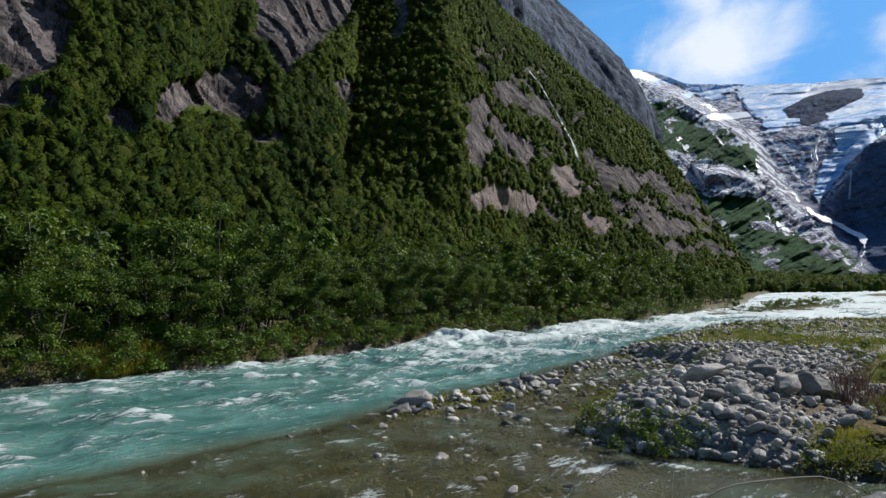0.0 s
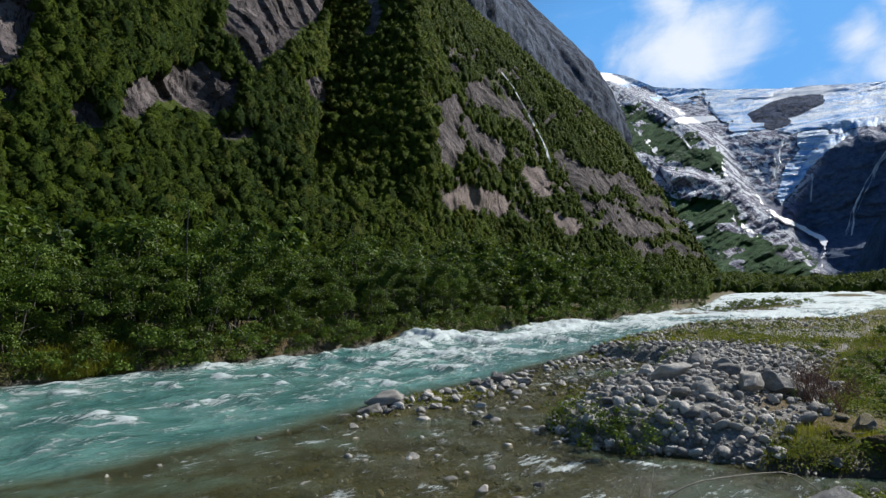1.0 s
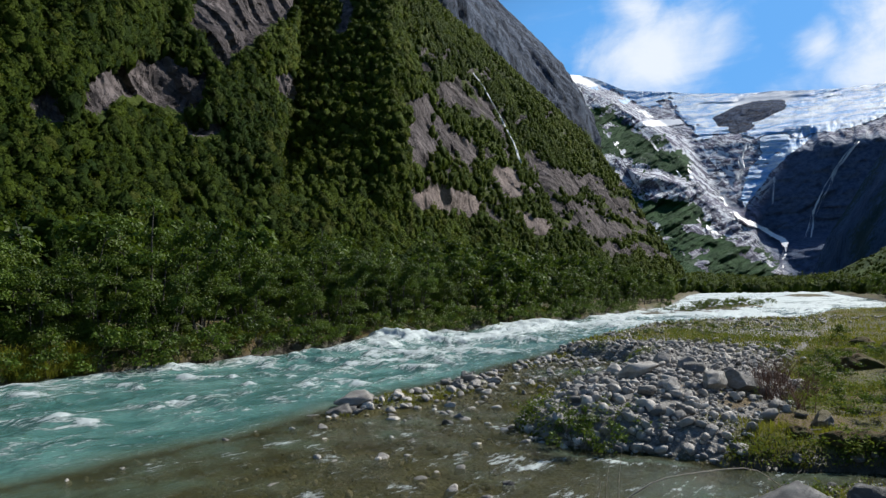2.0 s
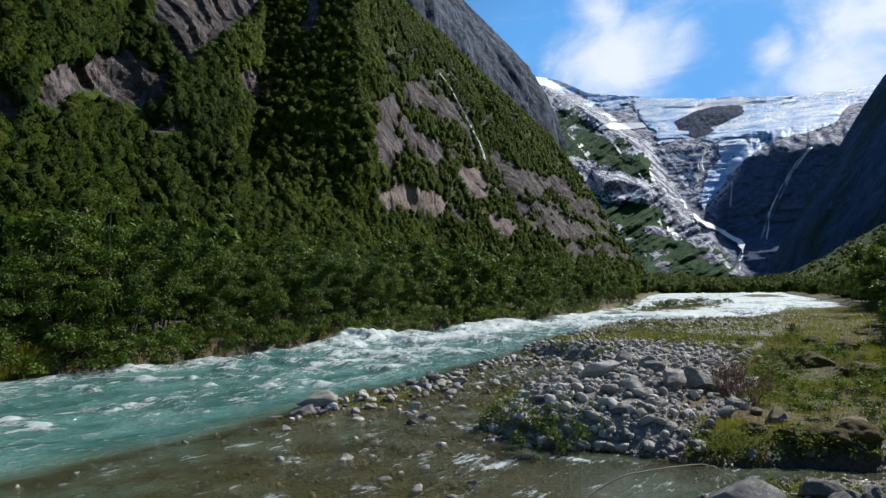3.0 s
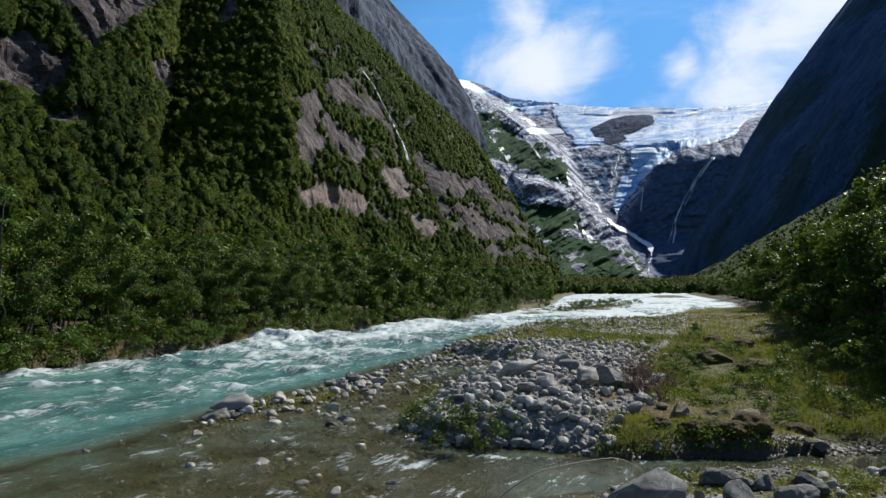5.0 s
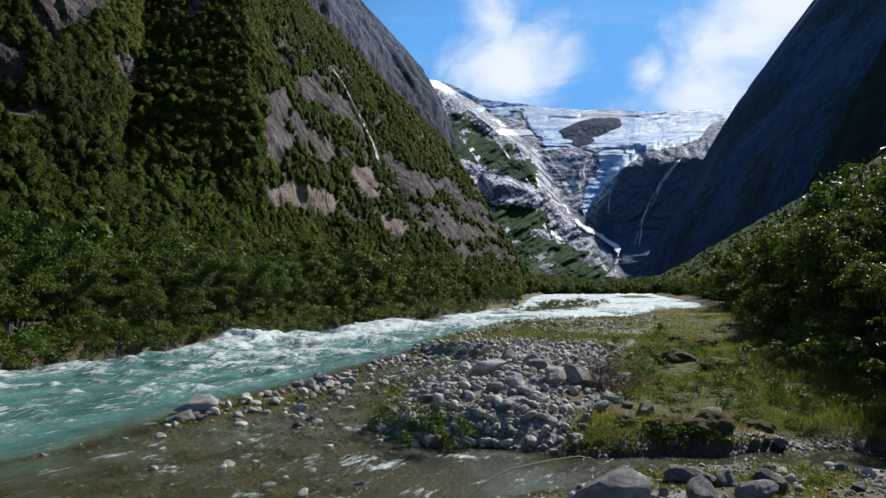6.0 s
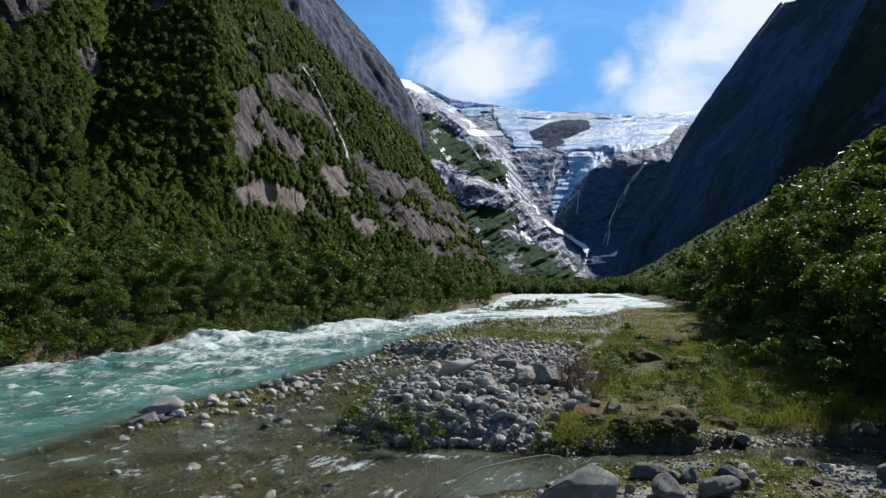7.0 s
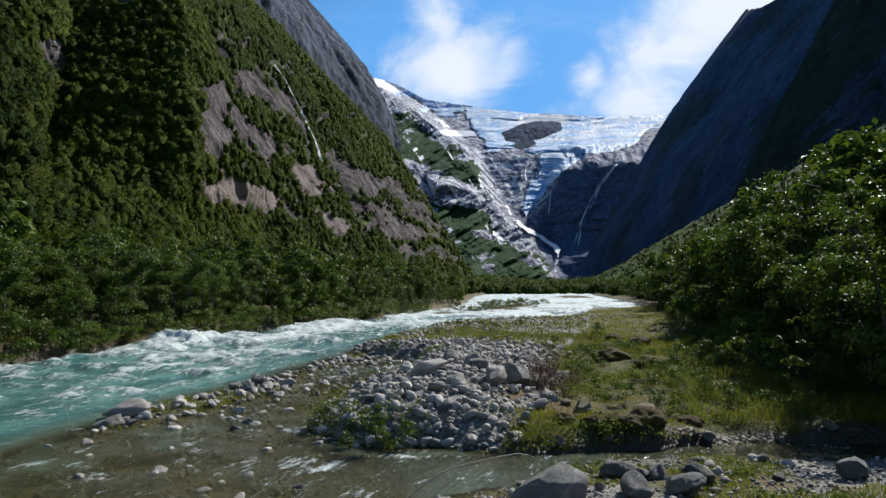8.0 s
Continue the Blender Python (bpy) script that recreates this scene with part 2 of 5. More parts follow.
def hill_material(name, rock_a, rock_b, green_a, green_b, size=1.0, streak=0.0, lean=(35, 0, 0), rift=1.0, chips=1.0):
    """Bare fissured rock where the mesh says bare, undergrowth elsewhere; the strata lean."""
    m, n = material(name)
    k = 1 / size
    p = n.place((k, k, k))
    tall = n.place((k, k, 0.16 * k))
    dip = n.place((0.5 * k, 0.20 * k, 1.7 * k) if lean[0] else (0.30 * k, 0.5 * k, 1.7 * k), "Object", lean)
    bare = n.attr("bare")
    a, b = n.noise(0.05, 6.0, 0.65, tall), n.noise(0.35, 6.0, 0.7, p)
    seam = n.noise(0.13, 7.0, 0.66, dip, 0.25)
    rib = n.noise(0.14, 6.0, 0.62, tall, 0.35)
    gap = n.math("ABSOLUTE", n.math("SUBTRACT", rib, 0.5))
    gap2 = n.math("ABSOLUTE", n.math("SUBTRACT", seam, 0.5))
    rock = n.mix(n.ramp(a, 0.3, 0.7), rock_a, rock_b)
    bend = n.place((1.2 * k, 1.2 * k, 0.55 * k), "Object", (lean[0] * 0.5, lean[1], 0))
    chip = n.add("ShaderNodeTexVoronoi", {"Vector": bend, "Scale": 0.22, "Detail": 2.0, "Roughness": 0.6, "Randomness": 1.0}, feature="F1")
    face = n.add("ShaderNodeSeparateColor", {0: chip.outputs["Color"]}).outputs[0]
    rock = n.mix(n.ramp(face, 0.1, 0.9, 0.5 - 0.5 * chips, 0.5 + 0.4 * chips), n.mix(1.0, rock, (0.42, 0.42, 0.43, 1), "MULTIPLY"), n.mix(1.0, rock, (1.65, 1.60, 1.58, 1), "MULTIPLY"))
    rock = n.mix(n.ramp(seam, 0.53, 0.42, 0.0, 0.75 * chips), rock, n.mix(1.0, rock, (0.36, 0.36, 0.37, 1), "MULTIPLY"))
    rock = n.mix(n.ramp(b, 0.48, 0.62, 0.0, 0.55 * chips), rock, n.mix(1.0, rock, (1.5, 1.45, 1.42, 1), "MULTIPLY"))
    lines = n.math("MAXIMUM", n.ramp(gap, 0.016, 0.0, 0.0, 0.8 * rift), n.ramp(gap2, 0.010, 0.0, 0.0, 0.5 * rift))
    rock = n.mix(lines, rock, n.mix(1.0, rock, (0.22, 0.22, 0.22, 1), "MULTIPLY"))
    if streak:
        thread = n.place((0.9 * k, 0.9 * k, 0.22 * k), "Object", (0, lean[1] * 0.75, 0))
        wash = n.math("MAXIMUM", n.ramp(n.noise(0.17, 9.0, 0.74, dip, 0.5), 0.51, 0.545, 0.0, streak), n.ramp(n.noise(0.20, 9.0, 0.72, thread, 0.8), 0.525, 0.56, 0.0, streak))
        # dark blue painted on the basin wall, in place of its shade and haze
        rock = n.mix(n.attr("blue_shade"), rock, n.mix(n.ramp(b, 0.35, 0.65), (0.052, 0.080, 0.150, 1), (0.105, 0.148, 0.235, 1)))
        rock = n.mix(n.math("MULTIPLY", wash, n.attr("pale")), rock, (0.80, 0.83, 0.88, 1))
    else:
        rock = n.mix(n.math("MULTIPLY", n.attr("pale"), n.ramp(a, 0.25, 0.6, 0.15, 0.75)), rock, (0.34, 0.275, 0.255, 1))
    veg = n.mix(n.ramp(n.noise(0.12, 7.0, 0.72, p), 0.3, 0.7), green_a, green_b)
    veg = n.mix(n.ramp(n.noise(0.03, 4.0, 0.6, p), 0.58, 0.76, 0.0, 0.5), veg, n.mix(0.5, rock, (0.10, 0.085, 0.03, 1)))
    edge = n.ramp(n.math("ADD", bare, n.math("MULTIPLY", n.math("SUBTRACT", n.math("ADD", b, n.math("MULTIPLY", seam, 0.6)), 0.8), 1.1)), 0.38, 0.58)
    h = n.math("ADD", n.math("ADD", n.math("MULTIPLY", seam, 0.6), n.math("ADD", n.math("MULTIPLY", rib, 0.6), n.math("MULTIPLY", face, 0.5))), n.math("SUBTRACT", n.math("MULTIPLY", b, 0.7), n.math("MULTIPLY", lines, 0.25)))
    finish(n, surface(n, n.mix(edge, veg, rock), 0.9, n.bump(h, 0.9, 1.3 * size), Specular_IOR_Level=0.12))
    return m


GROUND = ground_material()
HILL = hill_material("wooded_hillside", (0.052, 0.047, 0.050, 1), (0.140, 0.124, 0.126, 1), (0.030, 0.050, 0.010, 1), (0.095, 0.125, 0.020, 1))
# this far cliff's grey is mixed with the blue of the haze
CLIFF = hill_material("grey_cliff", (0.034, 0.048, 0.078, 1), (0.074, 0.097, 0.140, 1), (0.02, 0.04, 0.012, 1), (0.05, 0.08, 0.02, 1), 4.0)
# the cirque rock's blue-violet tint is distance haze put into its colour
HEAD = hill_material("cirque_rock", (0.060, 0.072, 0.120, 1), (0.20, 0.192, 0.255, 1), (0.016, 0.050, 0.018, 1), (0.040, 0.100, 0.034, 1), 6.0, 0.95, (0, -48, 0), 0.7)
# blue haze is painted into both shaded walls, less into the near one
HAZE_BLUE = hill_material("haze_blue_wall", (0.034, 0.072, 0.142, 1), (0.062, 0.117, 0.208, 1), (0.022, 0.050, 0.062, 1), (0.045, 0.085, 0.095, 1), 4.0, chips=0.3)
NEAR_HAZE_BLUE = hill_material("near_haze_blue_wall", (0.026, 0.046, 0.085, 1), (0.050, 0.080, 0.135, 1), (0.016, 0.034, 0.026, 1), (0.035, 0.062, 0.044, 1), 4.0, chips=0.4)
# the island's own shade and haze are painted in as a dark blue
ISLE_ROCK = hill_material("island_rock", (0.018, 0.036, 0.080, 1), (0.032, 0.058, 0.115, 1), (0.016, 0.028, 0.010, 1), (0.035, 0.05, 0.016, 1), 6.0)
APRON = hill_material("green_apron", (0.07, 0.072, 0.066, 1), (0.13, 0.13, 0.115, 1), (0.030, 0.060, 0.011, 1), (0.085, 0.135, 0.024, 1), 1.5)


def ice_material():
    m, n = material("glacier_ice")
    p = n.place((0.004, 0.004, 0.012))
    a = n.noise(2.2, 8.0, 0.68, p, 0.8)
    b = n.noise(11.0, 7.0, 0.72, n.place((0.0013, 0.002, 0.0065), "Object", (0, 14, 0)), 1.4)
    snow = n.attr("snow")
    c = n.mix(n.ramp(a, 0.40, 0.60), (0.17, 0.47, 0.90, 1), (0.74, 0.87, 1.0, 1))
    c = n.mix(n.ramp(b, 0.54, 0.63, 0.0, 0.65), c, (0.13, 0.32, 0.58, 1))
    c = n.mix(snow, c, (0.90, 0.91, 0.93, 1))
    h = n.math("MULTIPLY", n.math("ADD", a, b), n.math("SUBTRACT", 1.0, n.math("MULTIPLY", snow, 0.9)))
    finish(n, surface(n, c, 0.5, n.bump(h, 0.7, 24.0)))
    return m


def white_water():
    m, n = material("falling_water")
    g = n.noise(0.4, 5.0, 0.7, n.place((1, 1, 0.3)))
    finish(n, surface(n, n.mix(g, (0.40, 0.44, 0.48, 1), (0.72, 0.75, 0.78, 1)), 0.5))
    return m


def river_material():
    """Milky melt water: thick over deep beds, clear over shallow ones, with foam on broken crests and for glints in the
    shallows.
    """
    m, n = material("melt_water")
    p = n.place()
    flow = n.place((1.6, 0.55, 1.0), "Object", (0, 0, 12))
    deep, foam = n.attr("depth"), n.attr("foam")
    ripple = n.noise(1.7, 6.0, 0.62, flow, 0.7)
    fine = n.noise(7.0, 5.0, 0.65, flow, 0.5)
    cloudy = n.noise(0.5, 5.0, 0.6, flow, 0.6)
    milk = n.mix(n.ramp(cloudy, 0.3, 0.7), (0.040, 0.122, 0.109, 1), (0.130, 0.270, 0.240, 1))
    murk = n.mix(cloudy, (0.050, 0.051, 0.023, 1), (0.115, 0.115, 0.058, 1))
    c = n.mix(n.ramp(deep, 0.12, 0.5), murk, milk)
    spray = n.noise(20.0, 6.0, 0.7, flow, 0.3)
    lace = n.math("ADD", n.math("ADD", n.math("MULTIPLY", fine, 0.45), n.math("MULTIPLY", ripple, 0.45)), n.math("MULTIPLY", spray, 0.3))
    froth = n.ramp(n.math("ADD", n.math("MULTIPLY", foam, 0.9), n.math("MULTIPLY", n.math("SUBTRACT", lace, 0.60), 4.2)), 0.32, 0.85, 0.0, 0.93)
    c = n.mix(froth, c, n.mix(spray, (0.52, 0.62, 0.61, 1), (0.82, 0.86, 0.86, 1)))
    h = n.math("ADD", n.math("MULTIPLY", ripple, 1.0), n.math("ADD", n.math("MULTIPLY", fine, 0.45), n.math("MULTIPLY", n.math("MULTIPLY", froth, spray), 0.35)))
    clear = n.math("MULTIPLY", n.ramp(deep, 0.30, 0.03, 0.0, 0.78), n.math("SUBTRACT", 1.0, froth))
    rough = n.math("ADD", 0.08, n.math("MULTIPLY", froth, 0.5))
    s = surface(n, c, rough, n.bump(h, 1.0, 0.11), IOR=1.33)
    t = n.add("ShaderNodeBsdfTransparent", {0: (0.75, 0.72, 0.55, 1)})
    body = n.add("ShaderNodeMixShader", {0: clear, 1: s.outputs[0], 2: t.outputs[0]})
    finish(n, body)
    return m


ICE, FALL, WATER = ice_material(), white_water(), river_material()

# ------------------------------------------------------------------ the valley floor


def left_edge(y):
    return np.interp(y, (-60, 8, 15, 25, 40, 52, 68, 97, 280, 600), (-22, -21, -19.5, -19.8, -19.4, -17.3, -16.3, -15.5, -36, -60)) + 0.25 * fbm(y, y * 0, 4.0, 3, 3)


def right_edge(y):
    return np.interp(y, (-60, 4, 9, 12, 17, 25, 38, 43, 51, 58, 71, 97, 140, 300, 600), (-9.5, -9.4, -8.6, -9.0, -8.5, -8.6, -7.9, -8, -4, 1.2, 3.9, 13.5, 16, 19, 30)) + 0.3 * fbm(y, y * 0, 3.0, 3, 4)


def pool_edge(y):
    """Where the gravel heap begins, right of the shallow pool."""
    return np.interp(y, (0, 9.5, 11, 13.7, 16, 18.3, 22.9, 25.5), (-3, -3.2, -4.6, -5.1, -5.1, -4.8, -4.9, -8.7)) + 0.35 * fbm(y, y * 0, 1.6, 3, 5)


def brook_front(x):
    return np.interp(x, (-12, -9, -6.3, -3.4, -2, -1.0, -0.45, 0.1, 0.6, 1.25, 1.9, 2.6, 3.5, 4.4, 9), (-3.0, 0.5, 3.8, 6.4, 7.5, 8.4, 8.7, 9.3, 9.85, 10.2, 10.35, 10.2, 10.3, 10.5, 10.7)) + 0.15 * fbm(x, x * 0, 1.2, 3, 6)


def brook_back(x):
    return np.interp(x, (-5, -3.4, -3.0, -2, -1.2, -0.35, 0.45, 1.4, 1.9, 2.8, 4, 9), (11.1, 9.95, 9.65, 9.8, 9.9, 10.25, 10.5, 10.75, 11.05, 11.25, 11.6, 11.8)) + 0.28 * fbm(x, x * 0, 1.3, 4, 7)


def turf_edge(y):
    return np.interp(y, (9, 10.8, 11.9, 14.2, 19.3, 30.6, 43, 60), (-1.4, -1.2, -0.8, -0.2, -0.5, 0.6, 2.0, 3.0)) + 0.5 * fbm(y, y * 0, 2.5, 3, 8)


def ground_parts(x, y):
    """Height, greenness and wetness of the ground."""
    x, y = np.asarray(x, float), np.asarray(y, float)
    xl, xr = left_edge(y), right_edge(y)
    rough = 0.10 * fbm(x, y, 1.1, 4, 21) + 0.16 * fbm(x, y, 5.0, 3, 22)
    inside = np.minimum(x - xl, xr - x)
    bed = -0.10 - np.minimum(1.1, 0.30 * np.maximum(inside, 0)) + 0.5 * rough
    # near bank on which the camera stands
    yf, yb = brook_front(x), brook_back(x)
    near = 0.04 + 0.20 * smooth(0, 2.2, yf - y) + 0.75 * smooth(2.0, 9.0, yf - y) + 0.6 * rough
    # gravel heap and turf beyond the brook
    beyond = y - yb
    heap = 0.10 + 0.30 * smooth(0, 1.5, beyond) * smooth(0, 1.2, x - pool_edge(y)) \
        + 0.42 * np.exp(-((x + 2.4) / 1.7) ** 2 - ((y - 13.2) / 2.6) ** 2) + 0.15 * np.exp(-((x + 3) / 3.0) ** 2 - ((y - 22) / 6.0) ** 2) + 0.7 * rough
    heap = -0.24 + (heap + 0.24) * smooth(-0.05, 1.0, beyond)
    tx = turf_edge(y)
    turf_on = smooth(-0.4, 0.8, x - tx)
    turf = (0.20 + 0.16 * fbm(x, y, 1.2, 2, 32)) * smooth(-0.05, 0.30 + 0.25 * fbm(x, y, 0.8, 2, 34), beyond) + 0.08 + 0.14 * fbm(x, y, 1.6, 3, 31) + 0.06 * fbm(x, y, 0.5, 2, 33) + 0.25 * smooth(4, 9, x)
    bar = heap * (1 - turf_on) + turf * turf_on
    far = 0.35 + 1.3 * rough
    bar = np.where(y > 45, far + (bar - far) * smooth(60, 45, y), bar)
    # shallow pool along the river
    pool = -0.115 + 0.9 * rough + 0.07 * fbm(x, y, 0.5, 2, 23) + 0.14 * np.exp(-((x - xr - 0.4) / 0.6) ** 2) * smooth(9, 11, y)
    pool_on = smooth(27.5, 24.0, y) * smooth(0.45, -0.45, x - pool_edge(y))
    bar = bar + (pool - bar) * pool_on
    land = np.where((pool_on > 0.5) & (y > yf), bar, np.where(y > yb, bar, np.where(y > yf, -0.15 + 0.9 * rough, near)))
    land = np.where((x < -9.6) & (x > xr) & (y < 6), pool - 0.1, land)
    bank = 0.02 + 0.62 * smooth(-0.1, 0.45, xl - x) + 0.02 * np.maximum(xl - x, 0) + 0.06 * np.maximum(-40 - x, 0) + rough
    h = np.where(x < xl, bank, np.where(x < xr, bed, land))
    isle = 1 - np.sqrt(((x + 7.5 - 0.22 * (y - 92)) / 4.2) ** 2 + ((y - 93) / 24.0) ** 2) + 0.5 * fbm(x, y, 6, 3, 41)
    isle2 = 1 - np.sqrt(((x - 6) / 7.0) ** 2 + ((y - 250) / 40.0) ** 2) + 0.5 * fbm(x, y, 12, 3, 42)
    h = np.maximum(h, np.where(isle > 0, -0.05 + 0.5 * np.minimum(isle, 0.7) + rough, -9))
    h = np.maximum(h, np.where(isle2 > 0, -0.05 + 0.9 * np.minimum(isle2, 0.6), -9))
    h = h + 0.010 * np.maximum(y - 420, 0) + 0.05 * np.maximum(x - 30, 0)
    green = np.where(x < xl - 0.05, 1.0, np.where(y > yb - 0.15, turf_on, 0.0))
    green = np.where((y < yf) & (x > xr), 0.36 + 0.75 * fbm(x, y, 2.0, 3, 51), green)
    green = np.where((y > yb) & (x > xr) & (x < tx), np.maximum(green, 0.2 + 0.75 * fbm(x, y, 3.0, 3, 52) + 0.35 * smooth(18, 34, y)), green)
    green = np.where(isle > 0.1, 0.6, green)
    green = np.where((y > 118) & (h > 0.02), 1.0, green)
    wet = np.maximum(smooth(0.16, -0.04, h), smooth(0.30, 0.06, h) * pool_on)
    wet = np.maximum(wet, smooth(0.30, 0.12, beyond) * smooth(-0.4, 0.0, beyond) * turf_on)
    return h, green, wet


def height(x, y):
    return float(ground_parts(np.array([x]), np.array([y]))[0][0])


def steps(*runs):
    """Coordinates in runs of (start, end, step)."""
    out = [np.arange(a, b, s) for a, b, s in runs]
    return np.concatenate(out + [[runs[-1][1]]])


gx = steps((-260, -60, 10), (-60, -26, 1.5), (-26, -10, 0.35), (-10, 6, 0.11), (6, 14, 0.3), (14, 40, 1.2), (40, 260, 10))
gy = steps((-60, 0, 3), (0, 5, 0.35), (5, 20, 0.11), (20, 40, 0.3), (40, 120, 1.0), (120, 400, 6), (400, 2700, 50))
GX, GY = np.meshgrid(gx, gy)
GZ, GG, GW = ground_parts(GX, GY)
ground = thing("ground", "grey gravel, silt and mossy turf of the valley floor beside the river", "ground", kind="structure",
               me=grid_mesh("ground", GX, GY, GZ, GROUND, green=GG, wet=GW))

# ------------------------------------------------------------------ the river


CAPS = []
cap_rng = np.random.default_rng(77)
for k in range(210):
    cy = 3.5 + 48 * cap_rng.random() ** 1.25
    cx = float(left_edge(np.array([cy]))[0]) + 0.5 + cap_rng.random() * (float(right_edge(np.array([cy]))[0]) - float(left_edge(np.array([cy]))[0]) - 1.6)
    CAPS.append((cx, cy, 0.2 + 0.75 * cap_rng.random() ** 2, cap_rng.uniform(0.10, 0.30), cap_rng.uniform(0.03, 0.09), cap_rng.uniform(-0.5, 0.9)))


def breakers(x, y):
    """Small breaking crests strewn over the rapids: their height and foam."""
    lift, white = np.zeros_like(x), np.zeros_like(x)
    for cx, cy, across, along, tall, slant in CAPS:
        near_x, near_y = np.abs(x - cx) < 3 * across, np.abs(y - cy) < 2.5
        rows, cols = np.nonzero(near_y.any(1))[0], np.nonzero(near_x.any(0))[0]
        if not len(rows) or not len(cols):
            continue
        box = (slice(rows[0], rows[-1] + 1), slice(cols[0], cols[-1] + 1))
        u, v = (x[box] - cx) / across, (y[box] - cy - slant * (x[box] - cx)) / along
        g = np.exp(-u * u - v * v)
        tail = np.exp(-u * u - ((v + 1.6) / 2.2) ** 2)
        lift[box] += tall * g
        white[box] = np.maximum(white[box], 0.60 * g + 0.34 * tail)
    return lift, white


def water_parts(x, y):
    h = ground_parts(x, y)[0]
    depth = np.maximum(0.02 - h, 0)
    xl, xr = left_edge(y), right_edge(y)
    mid = smooth(-0.3, 2.5, xr - x) * smooth(-0.6, 0.8, x - xl)
    wx, wy = x + 1.5 * fbm(x, y, 6, 3, 61), y + 2.2 * fbm(x, y, 7, 3, 62)
    crest = ridged(wx * 0.8 + wy * 0.25, wy * 0.9 - wx * 0.3, 2.6, 3, 63)
    swell = ridged(wx * 0.5, wy, 5.5, 2, 66)
    fine = fbm(x * 1.5, y, 0.8, 3, 67)
    wild = 0.45 + 0.65 * smooth(8, 22, y)
    jump = np.exp(-((x + 18.3) / 2.2) ** 2 - ((y - 28.5) / 3.6) ** 2)          # standing wave under the far bank
    jump2 = 0.8 * np.exp(-((x + 18.6) / 0.7) ** 2 - ((y - 15.0) / 1.0) ** 2)
    jump3 = 0.6 * np.exp(-((x + 16.5) / 1.6) ** 2 - ((y - 43) / 6.0) ** 2)
    jumps = jump + jump2 + jump3
    tall = smooth(0.55, 0.95, crest)
    z = 0.02 + mid * ((0.42 + 0.40 * smooth(10, 26, y)) * (0.30 * (tall - 0.25) + 0.28 * (swell - 0.5)) + 0.05 * fine + jumps * (0.34 + 0.35 * (crest - 0.5) + 0.20 * fbm(x, y, 0.5, 4, 72)) + 0.10 * wild * fbm(x * 1.2, y, 0.45, 3, 73) * smooth(0.5, 0.9, crest))
    z = z + (1 - mid) * 0.030 * fbm(x + 0.4 * y, y, 0.55, 4, 68)
    far = smooth(45, 110, y)
    patch = fbm(wx, wy * 0.6, 7, 3, 69)
    lace = ridged(wx * 1.3 + 0.4 * wy, wy * 0.7, 1.1, 3, 71)
    churn = fbm(x, y, 0.9, 4, 74)
    foam = mid * (wild * (0.60 * smooth(0.58, 0.9, crest) + 0.55 * smooth(-0.2, 0.5, patch) + 0.30 * smooth(0.6, 0.9, lace)) + jumps * (0.85 + 0.6 * churn) + 0.16 * smooth(12, 30, y)) + 0.02 + (0.30 + 0.35 * fbm(x * 0.5, y * 0.25, 5, 3, 75)) * far * (h < -0.05)
    lift, white = breakers(x, y)
    z = z + mid * lift * (1 + 0.8 * churn)
    foam = np.maximum(foam, mid * (white * (0.9 + 1.1 * churn)))
    # the gleam of ripples on the shallows is put in as pale foam speckle
    foam = np.where((mid < 0.3) & (depth > 0.03) & (x > xr), np.maximum(foam, 0.04 + 0.42 * smooth(0.1, 0.6, fbm(x + y, y - 0.4 * x, 0.7, 3, 76))), foam)
    # brook: foam of the riffles, and the water's sparkle painted as more foam
    brook = (y > brook_front(x)) & (y < brook_back(x)) & (x > -6)
    foam = np.where(brook, 0.16 + 0.55 * smooth(0.15, 0.7, fbm(x, y, 0.9, 3, 70)), foam)
    return z, depth, foam


def water_sheet(xs, ys):
    x, y = np.meshgrid(xs, ys)
    z, d, f = water_parts(x, y)
    ok = ground_parts(x, y)[0] < z + 0.25
    wide = ok.copy()
    for a in (0, 1):
        for s in (-1, 1):
            wide |= np.roll(ok, s, a)
    return x, y, z, d, f, wide


near_sheet = water_sheet(steps((-24, 7, 0.105)), steps((1, 32, 0.10), (32, 60, 0.25), (60, 112, 0.6)))
far_sheet = water_sheet(steps((-75, 40, 1.0)), steps((111.4, 600, 3.0)))
side_sheet = water_sheet(steps((7, 40, 0.6)), steps((30, 111.4, 0.6)))
river = thing("river", "turquoise milky glacier river with white rapids and clear brown shallows", "river", kind="structure")
for x, y, z, d, f, ok in (near_sheet, far_sheet, side_sheet):
    part("water", grid_mesh("water", x, y, z, WATER, ok, depth=d, foam=f), river)

# ------------------------------------------------------------------ the wooded wall left of the river
SPUR_Y = 830.0


def polygon(a, e, corners, soft):
    """From 1 inside a many-cornered patch to 0 outside, over a soft edge."""
    inside, far = np.zeros(np.shape(a), bool), np.full(np.shape(a), 1e9)
    for (a0, e0), (a1, e1) in zip(corners, corners[1:] + corners[:1]):
        t = np.clip(((a - a0) * (a1 - a0) + (e - e0) * (e1 - e0)) / ((a1 - a0) ** 2 + (e1 - e0) ** 2), 0, 1)
        far = np.minimum(far, np.hypot(a - a0 - t * (a1 - a0), e - e0 - t * (e1 - e0)))
        if e0 != e1:
            inside ^= ((e0 > e) != (e1 > e)) & (a < a0 + (e - e0) * (a1 - a0) / (e1 - e0))
    return smooth(-soft, soft, np.where(inside, far, -far))


